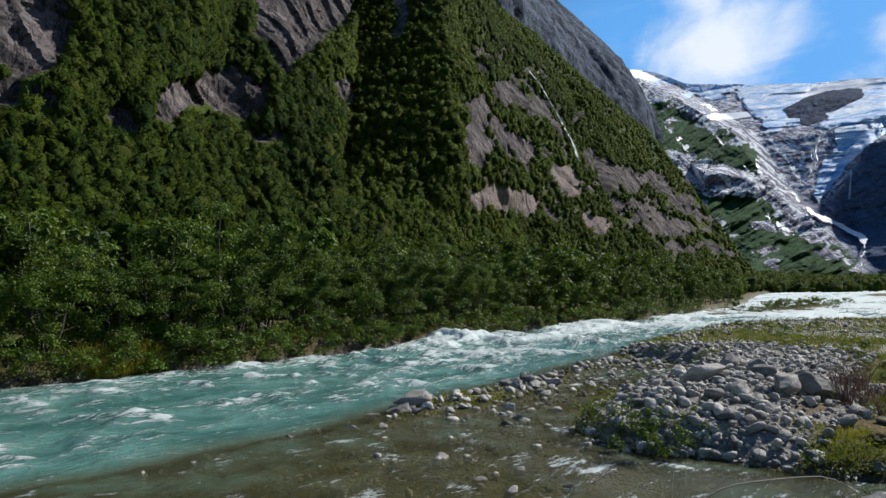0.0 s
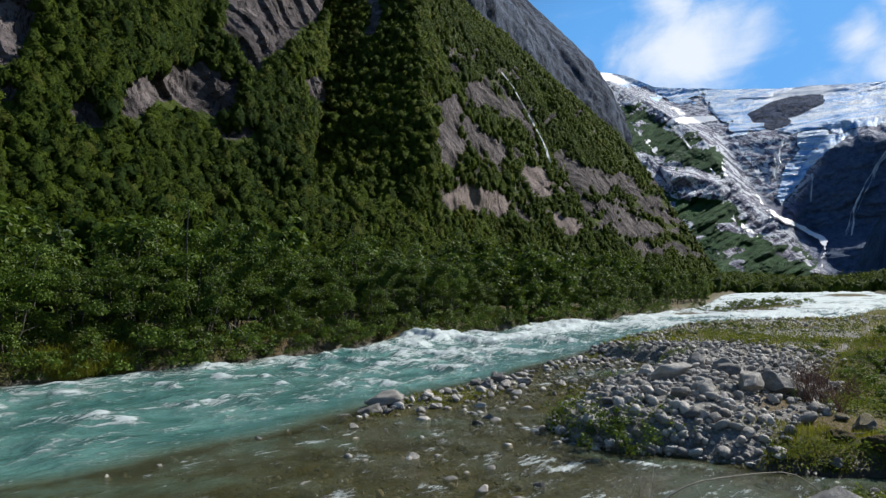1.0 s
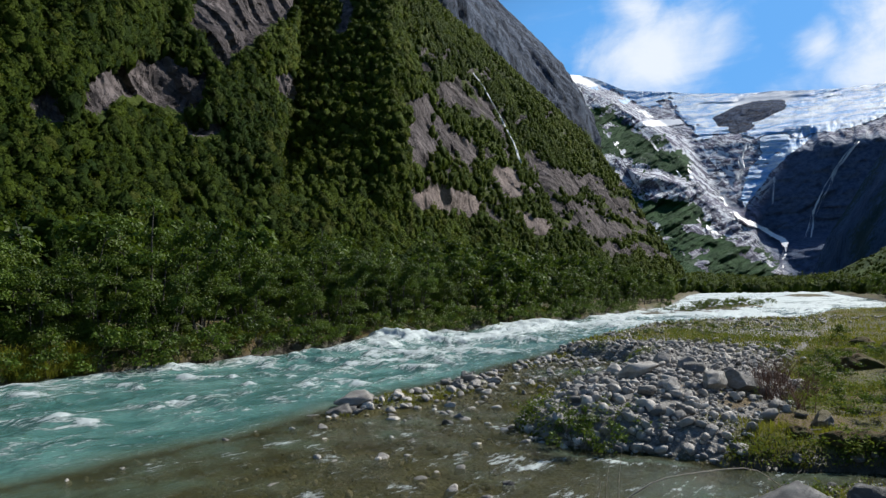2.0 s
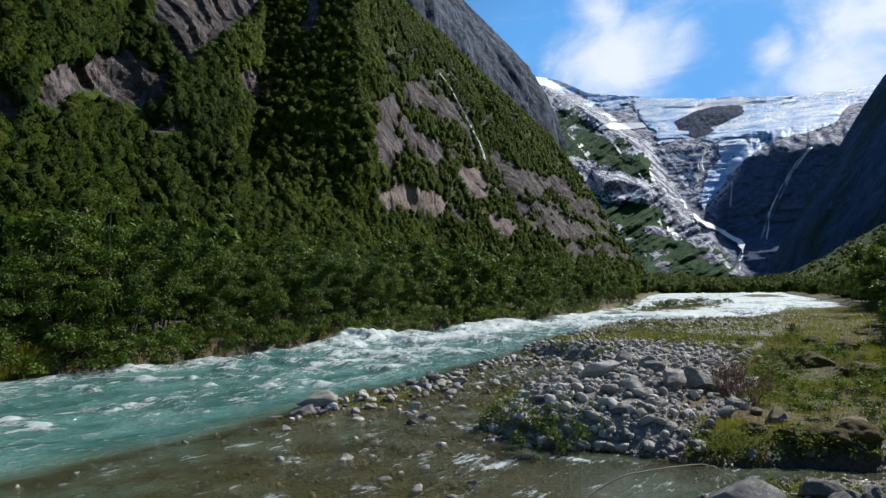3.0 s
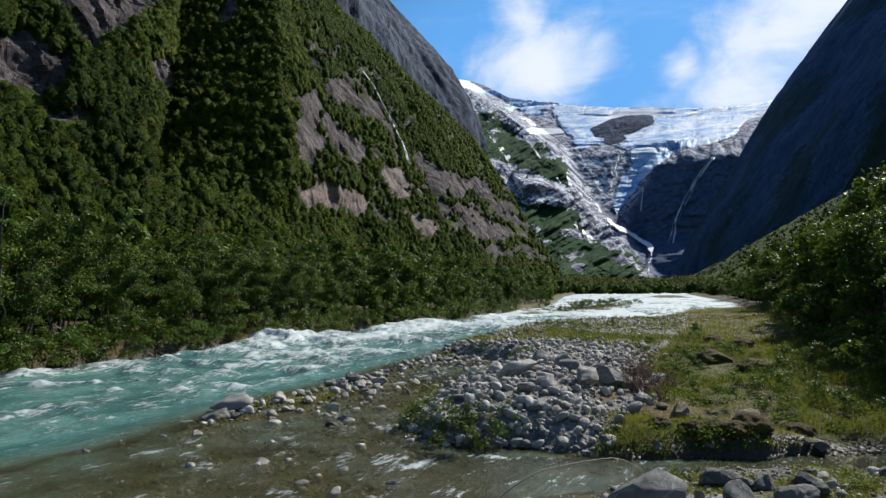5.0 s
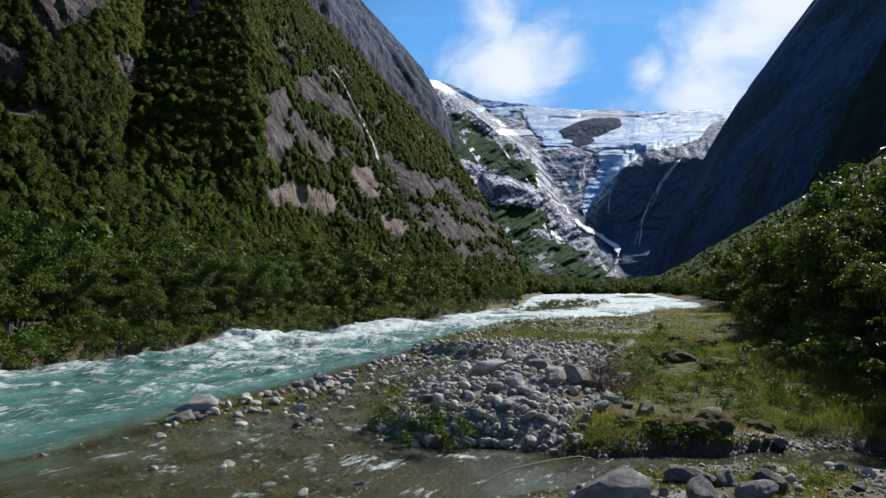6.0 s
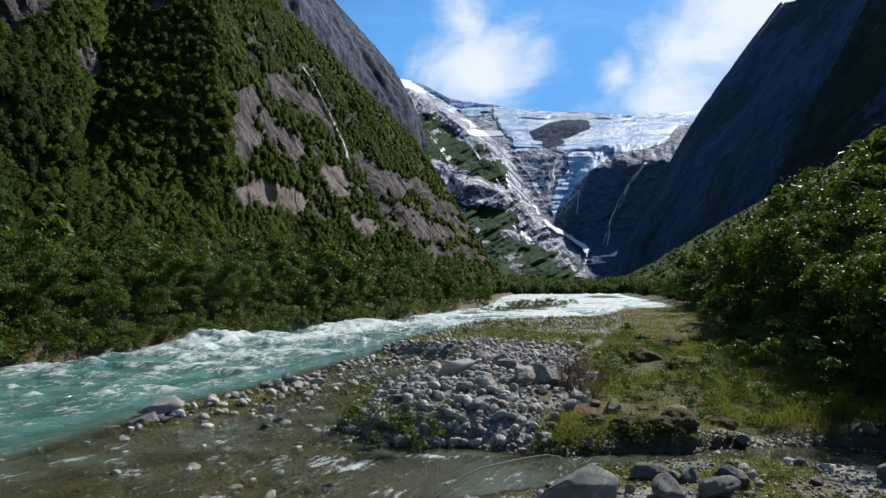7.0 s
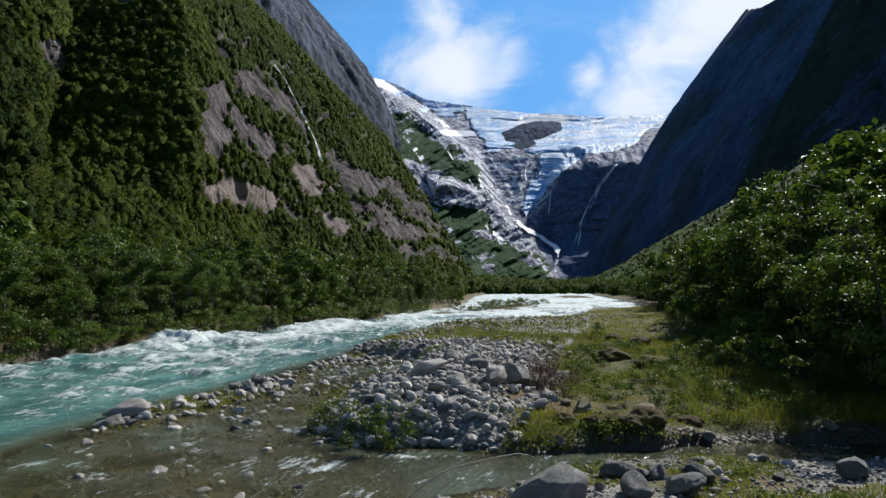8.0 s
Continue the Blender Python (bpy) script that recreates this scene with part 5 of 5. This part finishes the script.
def scatter_stones(count, pick, rng):
    """Places and sizes of stones where pick says yes."""
    out = []
    while len(out) < count:
        x, y, s = pick(rng)
        out.append((x, y, s))
    return out


def heap_spot(rng):
    while True:
        y = 10.2 + 17 * rng.random() ** 1.3
        x = rng.uniform(-5.2 if y < 22 else -8.0, 0.3)
        if x > pool_edge(np.array([y]))[0] - 0.2 and x < turf_edge(np.array([y]))[0] + 0.5 and y > brook_back(np.array([x]))[0] - 0.1:
            return x, y, 0.09 + 0.24 * rng.random() ** 2.4


def rim_spot(rng):
    y = rng.uniform(10.5, 26)
    x = float(right_edge(np.array([y]))[0]) + 0.15 + abs(rng.normal(0, 1.5))
    return x, y, 0.09 + 0.26 * rng.random() ** 2.0


def pool_spot(rng):
    y = rng.uniform(5.0, 24)
    x = rng.uniform(-9.2, float(pool_edge(np.array([y]))[0]))
    return x, y, 0.07 + 0.20 * rng.random() ** 2.5


def near_spot(rng):
    x = rng.uniform(-3.0, 5.5)
    y = float(brook_front(np.array([x]))[0]) - rng.random() * 5.2
    return x, y, 0.05 + 0.20 * rng.random() ** 3.5


def far_bar_spot(rng):
    y = rng.uniform(22, 60)
    x = float(right_edge(np.array([y]))[0]) + rng.random() ** 1.5 * 9
    return x, y, 0.10 + 0.28 * rng.random() ** 2


for count, pick, label, group in ((70, heap_spot, "rounded grey cobble on the gravel heap", "cobbles of the heap"), (62, rim_spot, "pale cobble along the river's edge", "cobbles along the river"),
                                  (115, pool_spot, "wet cobble in the brown shallows", "cobbles in the shallows"), (14, near_spot, "grey cobble on the near bank", "cobbles of the near bank")):
    for x, y, s in scatter_stones(count, pick, rng):
        shape = SLATE_COBBLE[rng.integers(4)] if pick is pool_spot and rng.random() < 0.45 else COBBLE[rng.integers(10)]
        lay("cobble", shape, x, y, s * 1.35, rng, label, group, 0.12, 20, max(height(x, y), -0.05))


def gravel_mesh(spots, seed, level=2):
    """All the stones too many to count, in one mesh."""
    rng = np.random.default_rng(seed)
    protos = []
    for k in range(8):
        me = stone_mesh(400 + k, level, STONE, 0.66)
        v = np.empty(len(me.vertices) * 3)
        me.vertices.foreach_get("co", v)
        f = np.empty(len(me.polygons) * 3, np.int32)
        me.polygons.foreach_get("vertices", f)
        protos.append((v.reshape(-1, 3), f.reshape(-1, 3)))
        bpy.data.meshes.remove(me)
    xs, ys, ss = (np.array(c) for c in zip(*spots))
    zs = np.maximum(ground_parts(xs, ys)[0], -0.07)
    pieces = []
    for x, y, z, s in zip(xs, ys, zs, ss):
        v, f = protos[rng.integers(8)]
        r = np.array(pose(0, 0, 0, rng.normal(0, 18), rng.normal(0, 18), rng.uniform(0, 360)).to_3x3())
        pieces.append((v @ r.T * s + (x, y, z + s * 0.17), f))
    v, f = join(pieces)
    return mesh_of("gravel", v, f, STONE)


thing("gravel", "loose grey gravel and cobbles of the bar", "gravel", kind="stuff", me=gravel_mesh(
    scatter_stones(2080, heap_spot, rng) + scatter_stones(345, rim_spot, rng) + scatter_stones(420, pool_spot, rng) + scatter_stones(170, near_spot, rng) + scatter_stones(1100, far_bar_spot, rng), 31))
small = [(x, y, s * 0.42) for x, y, s in scatter_stones(4200, heap_spot, rng) + scatter_stones(8000, near_spot, rng) + scatter_stones(2200, pool_spot, rng)]
thing("gravel", "small grey pebbles between the cobbles", "gravel", kind="stuff", me=gravel_mesh(small, 32, 1))

# ------------------------------------------------------------------ grass and small plants


def blades(x, y, z, tall, rng, mat=GRASS, name="grass", lean=0.5, wide=1.0):
    """Thin bent blades of grass, two triangles each."""
    k = len(x)
    a, l = rng.uniform(0, 2 * np.pi, k), tall * rng.uniform(0.4, 1.3, k)
    d = np.stack([np.cos(a), np.sin(a), 0 * a], 1)
    side = np.stack([-np.sin(a), np.cos(a), 0 * a], 1) * wide * (0.0025 + 0.005 * rng.random(k))[:, None]
    root = np.stack([x, y, z - 0.02], 1)
    tilt = lean * rng.random(k)[:, None]
    mid = root + d * tilt * l[:, None] * 0.35 + np.array((0, 0, 0.6)) * l[:, None]
    tip = root + d * tilt * l[:, None] * 1.1 + np.array((0, 0, 0.92)) * l[:, None]
    v = np.stack([root - side, mid + side, tip, mid - side], 1).reshape(-1, 3)
    tone = np.repeat(np.clip(0.5 + 0.8 * fbm(x, y, 1.5, 3, 163) + 0.2 * rng.normal(0, 1, k), 0, 1), 4)
    return mesh_of(name, v, np.arange(4 * k).reshape(k, 4), mat, False, tone=tone)


def grassy(count, x0, x1, y0, y1, rng, least=0.45):
    x, y = rng.uniform(x0, x1, count * 5), y0 + (y1 - y0) * rng.random(count * 5) ** 1.5
    h, g, w = ground_parts(x, y)
    tuft = fbm(x, y, 0.7, 3, 161)
    ok = (g + 0.7 * tuft > least) & (h > 0.03)
    return x[ok][:count], y[ok][:count], h[ok][:count]


def herbs(x, y, z, rng, tall, size, mat=HERB):
    """Broad leaves of low herbs, in rosettes and on short stalks."""
    k = len(x)
    each = 7
    c = np.stack([x, y, z], 1)[:, None] + rng.normal(0, 1, (k, each, 3)) * (0.05, 0.05, 0.0) + np.array((0, 0, 1.0)) * (tall * rng.uniform(0.1, 1.0, (k, each)))[:, :, None]
    c = c.reshape(-1, 3)
    up = np.repeat(np.array([[0, 0, 1.0]]), len(c), 0)
    v, f = leaves(rng, c, up, size)
    return mesh_of("herb", v, f, mat, False, tone=np.repeat(rng.random(k), each * 4))


rng = np.random.default_rng(41)
x, y, z = grassy(80000, -1.6, 8.5, 10.3, 34, rng, 0.55)
thing("grass", "yellow-green grass and moss on the turf", "grass", kind="stuff", me=blades(x, y, z, (0.05 + 0.17 * smooth(-0.1, 0.6, fbm(x, y, 1.6, 3, 162))) * (0.45 + 0.55 * smooth(0.2, 1.4, y - brook_back(x))), rng))
tall_x, tall_y, tall_z = grassy(13000, 2.4, 6.5, 11.8, 24, rng, 0.85)
thing("grass", "tall light grass in the shade of the trees", "grass", kind="stuff", me=blades(tall_x, tall_y, tall_z, 0.34, rng, lean=0.9, wide=0.7))
x, y, z = grassy(6500, -1.4, 8.0, 10.5, 30, rng, 0.8)
ok = (y > brook_back(x) + 0.6 + 0.8 * fbm(x, y, 0.9, 2, 164)) & (fbm(x, y, 1.8, 3, 165) > -0.12)
x, y, z = x[ok], y[ok], z[ok]
thing("herb", "broad-leaved green herbs among the grass", "herb", kind="stuff", me=herbs(x, y, z, rng, 0.22, 0.06))
x, y, z = grassy(16000, -3.0, 6.0, 6.5, 11.0, rng, 0.55)
thing("grass", "short green grass between the near stones", "grass", kind="stuff", me=blades(x, y, z, 0.08, rng))
x, y, z = grassy(900, -2.0, 6.0, 6.5, 11.0, rng, 0.75)
thing("herb", "small green herbs between the near stones", "herb", kind="stuff", me=herbs(x, y, z, rng, 0.12, 0.045))
x, y, z = grassy(12000, -23.5, -19.0, 2.0, 60, rng)
thing("grass", "bright grass hanging over the far bank's edge", "grass", kind="stuff", me=blades(x, y, z, 0.5, rng, lean=0.9, wide=2.0))
x, y, z = grassy(26000, -8, 16, 26, 100, rng, 0.4)
thing("grass", "tufts of grass on the far gravel", "grass", kind="stuff", me=blades(x, y, z, 0.24, rng, wide=3.0))
# yellow-green tufts on the stones of the shallows
x, y = rng.uniform(-9, -4, 30000), rng.uniform(9.5, 25, 30000)
h = ground_parts(x, y)[0]
ok = (h > -0.04) & (fbm(x, y, 0.9, 3, 171) > 0.10) & (x < pool_edge(y) + 0.6)
thing("moss", "yellow-green moss on the wet stones of the shallows", "moss", kind="stuff", me=blades(x[ok][:9000], y[ok][:9000], np.maximum(h[ok][:9000], 0.0), 0.10, rng, lean=1.2, wide=2.2))

# leafy plants growing between the cobbles: place, spread, height and number
spots = []
for px, py, wide, tall, count in ((-4.3, 11.3, 0.35, 0.42, 60), (-3.7, 10.9, 0.30, 0.30, 40), (-2.6, 10.7, 0.5, 0.16, 40), (-4.9, 13.4, 0.4, 0.18, 30), (-5.6, 19.5, 0.6, 0.30, 45), (-4.4, 21.5, 0.6, 0.30, 45),
                                  (-6.4, 24.5, 0.5, 0.32, 35), (-2.6, 26.5, 1.3, 0.55, 130), (-0.8, 28.5, 1.4, 0.6, 140), (-4.4, 29.5, 1.0, 0.5, 90), (1.6, 24.0, 1.0, 0.5, 110), (0.6, 19.0, 0.7, 0.35, 80),
                                  (1.8, 31.0, 1.4, 0.6, 110), (-3.0, 34.0, 1.3, 0.6, 110), (0.5, 36.0, 1.6, 0.6, 120)):
    spots.append(np.stack([rng.normal(px, wide * 0.6, count), rng.normal(py, wide * 0.6, count), np.full(count, tall)], 1))
spots = np.concatenate(spots)
x, y = spots[:, 0], spots[:, 1]
thing("leafy_plant", "green leafy plants growing between the grey cobbles", "plant", kind="stuff", me=herbs(x, y, ground_parts(x, y)[0], rng, spots[:, 2:], 0.058))

# ------------------------------------------------------------------ moss mounds


def moss_material():
    m, n = material("rusty_moss")
    p = n.place()
    a, b = n.noise(3.5, 5.0, 0.7, p), n.noise(30.0, 4.0, 0.7, p)
    c = n.mix(n.ramp(a, 0.35, 0.62), (0.12, 0.062, 0.016, 1), (0.085, 0.082, 0.016, 1))
    c = n.mix(n.math("MULTIPLY", b, 0.6), c, (0.03, 0.022, 0.008, 1))
    finish(n, surface(n, c, 0.95, n.bump(b, 0.8, 0.03)))
    return m


def mound_mesh(seed):
    rng = np.random.default_rng(seed)
    bm = bmesh.new()
    bmesh.ops.create_icosphere(bm, subdivisions=4, radius=0.5)
    off = Vector(rng.uniform(0, 40, 3))
    for v in bm.verts:
        p = v.co
        q = p * (1 + 0.30 * noise.noise(p * 3 + off) + 0.14 * noise.noise(p * 9 + off) + 0.06 * noise.noise(p * 22 + off))
        v.co = Vector((q.x * 1.1, q.y, max(q.z, -0.2) * 0.62))
    for f in bm.faces:
        f.smooth = True
    me = bpy.data.meshes.new("mound")
    bm.to_mesh(me)
    bm.free()
    me.materials.append(MOSS)
    return me


MOSS = moss_material()
MOUNDS = [mound_mesh(600 + k) for k in range(3)]
for k, (x, y, s) in enumerate(((1.7, 21.3, 1.0), (2.75, 20.0, 0.95), (1.5, 11.3, 0.62), (0.95, 11.2, 0.5), (1.2, 11.05, 0.42), (0.1, 11.2, 0.36), (2.25, 11.7, 0.4), (3.0, 15.0, 0.36), (1.9, 25.5, 0.85), (3.4, 27.5, 0.9), (2.6, 30.0, 1.0), (0.6, 11.0, 0.4), (1.0, 14.4, 0.4))):
    ob = thing("moss_mound", "rust-brown moss mound in the turf", "moss", "moss mounds", me=MOUNDS[k % 3])
    ob.matrix_world = pose(x, y, height(x, y) + 0.05 * s, 0, 0, 67 * k) @ Matrix.Diagonal((s, s, s, 1))

# ------------------------------------------------------------------ twigs and driftwood


def twig_shrub(seed, stems, tall, spread):
    """A bare shrub of thin reddish stems."""
    rng = np.random.default_rng(seed)
    pieces = []
    for k in range(stems):
        a, out = rng.uniform(0, 6.28), spread * rng.uniform(0.2, 1.0)
        us = np.linspace(0, 1, 6)
        h = tall * rng.uniform(0.5, 1.1)
        p = np.stack([np.cos(a) * out * us ** 1.3, np.sin(a) * out * us ** 1.3, h * us], 1) + rng.normal(0, 0.02, (6, 3)) * us[:, None] + rng.normal(0, 0.08, 3) * (1, 1, 0)
        pieces.append(tube(p, 0.006 * (1.1 - 0.8 * us), 4))
        for q in range(3):
            f = rng.integers(2, 5)
            b = rng.uniform(0, 6.28)
            e = p[f] + np.array((np.cos(b) * 0.16, np.sin(b) * 0.16, 0.14)) * rng.uniform(0.5, 1.3)
            pieces.append(tube(np.stack([p[f], (p[f] + e) / 2 + (0, 0, 0.01), e]), (0.004, 0.003, 0.002), 3))
    return join(pieces)


def twig_material():
    m, n = material("red_twig")
    c = n.mix(n.noise(9.0, 3.0, 0.6, n.place()), (0.07, 0.035, 0.025, 1), (0.17, 0.09, 0.06, 1))
    finish(n, surface(n, c, 0.8))
    return m


def drift_material():
    m, n = material("bleached_wood")
    g = n.noise(6.0, 5.0, 0.7, n.place((1, 6, 6)))
    finish(n, surface(n, n.mix(g, (0.20, 0.17, 0.13, 1), (0.48, 0.42, 0.34, 1)), 0.8, n.bump(g, 0.5, 0.01)))
    return m


TWIG, DRIFT = twig_material(), drift_material()
for k, (x, y, tall, stems) in enumerate(((-0.35, 13.7, 0.8, 26), (-0.05, 14.4, 0.9, 30), (-0.5, 14.9, 0.8, 26), (0.15, 13.2, 0.6, 18), (-0.2, 15.8, 0.8, 24), (0.35, 15.2, 0.7, 18))):
    thing("twig_shrub", "bare reddish-brown twiggy shrub at the edge of the turf", "shrub", "twiggy shrubs", me=mesh_of("twig_shrub", *twig_shrub(500 + k, stems, tall, 0.4), TWIG), at=(x, y, height(x, y) - 0.02))


def stick(label, points, thick):
    p = np.array(points, float)
    p0 = p[0].copy()
    ts = np.linspace(0, len(p) - 1, 14)
    q = np.stack([np.interp(ts, np.arange(len(p)), p[:, k]) for k in range(3)], 1) - p0
    q[1:-1] = (q[:-2] + q[1:-1] * 2 + q[2:]) / 4
    return thing("stick", label, "branch", me=mesh_of("stick", *tube(q, thick * np.linspace(1.0, 0.35, 14), 6), DRIFT), at=tuple(p0))


stick("bleached stick lying on the turf's edge", ((-0.15, 11.35, height(-0.15, 11.35) + 0.05), (0.15, 11.4, height(0.15, 11.4) + 0.07), (0.42, 11.5, height(0.42, 11.5) + 0.06)), 0.022)
stick("thin bare branch arching over the brook", ((-1.9, 7.3, height(-1.9, 7.3) + 0.02), (-1.4, 7.6, 0.44), (-0.9, 7.95, 0.50), (-0.4, 8.35, 0.52), (0.0, 8.7, height(0.0, 8.7) + 0.04)), 0.011)
for x, y, tall in ((-1.95, 7.5, 0.62), (-2.05, 7.45, 0.5), (-1.82, 7.55, 0.72)):
    stick("thin upright dry stalk beside the brook", ((x, y, height(x, y) - 0.03), (x + 0.02, y, height(x, y) + tall * 0.5), (x + 0.06, y + 0.02, height(x, y) + tall)), 0.006)

stick("pale dead branch hanging from the far bank", ((-20.2, 17.0, 1.5), (-19.7, 17.4, 1.0), (-19.2, 18.0, 0.35)), 0.03)
stick("dark dead branch trailing over the rapids", ((-19.6, 30.5, 1.1), (-18.9, 30.2, 0.8), (-18.2, 30.4, 0.55)), 0.025)
stick("dark dead branch trailing over the rapids", ((-19.7, 29.2, 1.2), (-19.0, 29.4, 0.9), (-18.3, 29.3, 0.75)), 0.022)
x, y = rng.uniform(-20.9, -19.75, 2600), 10.2 + 2.6 * rng.random(2600)
thing("grass", "bright yellow-green grass clump on the far bank", "grass", kind="stuff", me=blades(x, y, np.maximum(ground_parts(x, y)[0], 0.1), 0.55, rng, lean=0.8, wide=1.6))
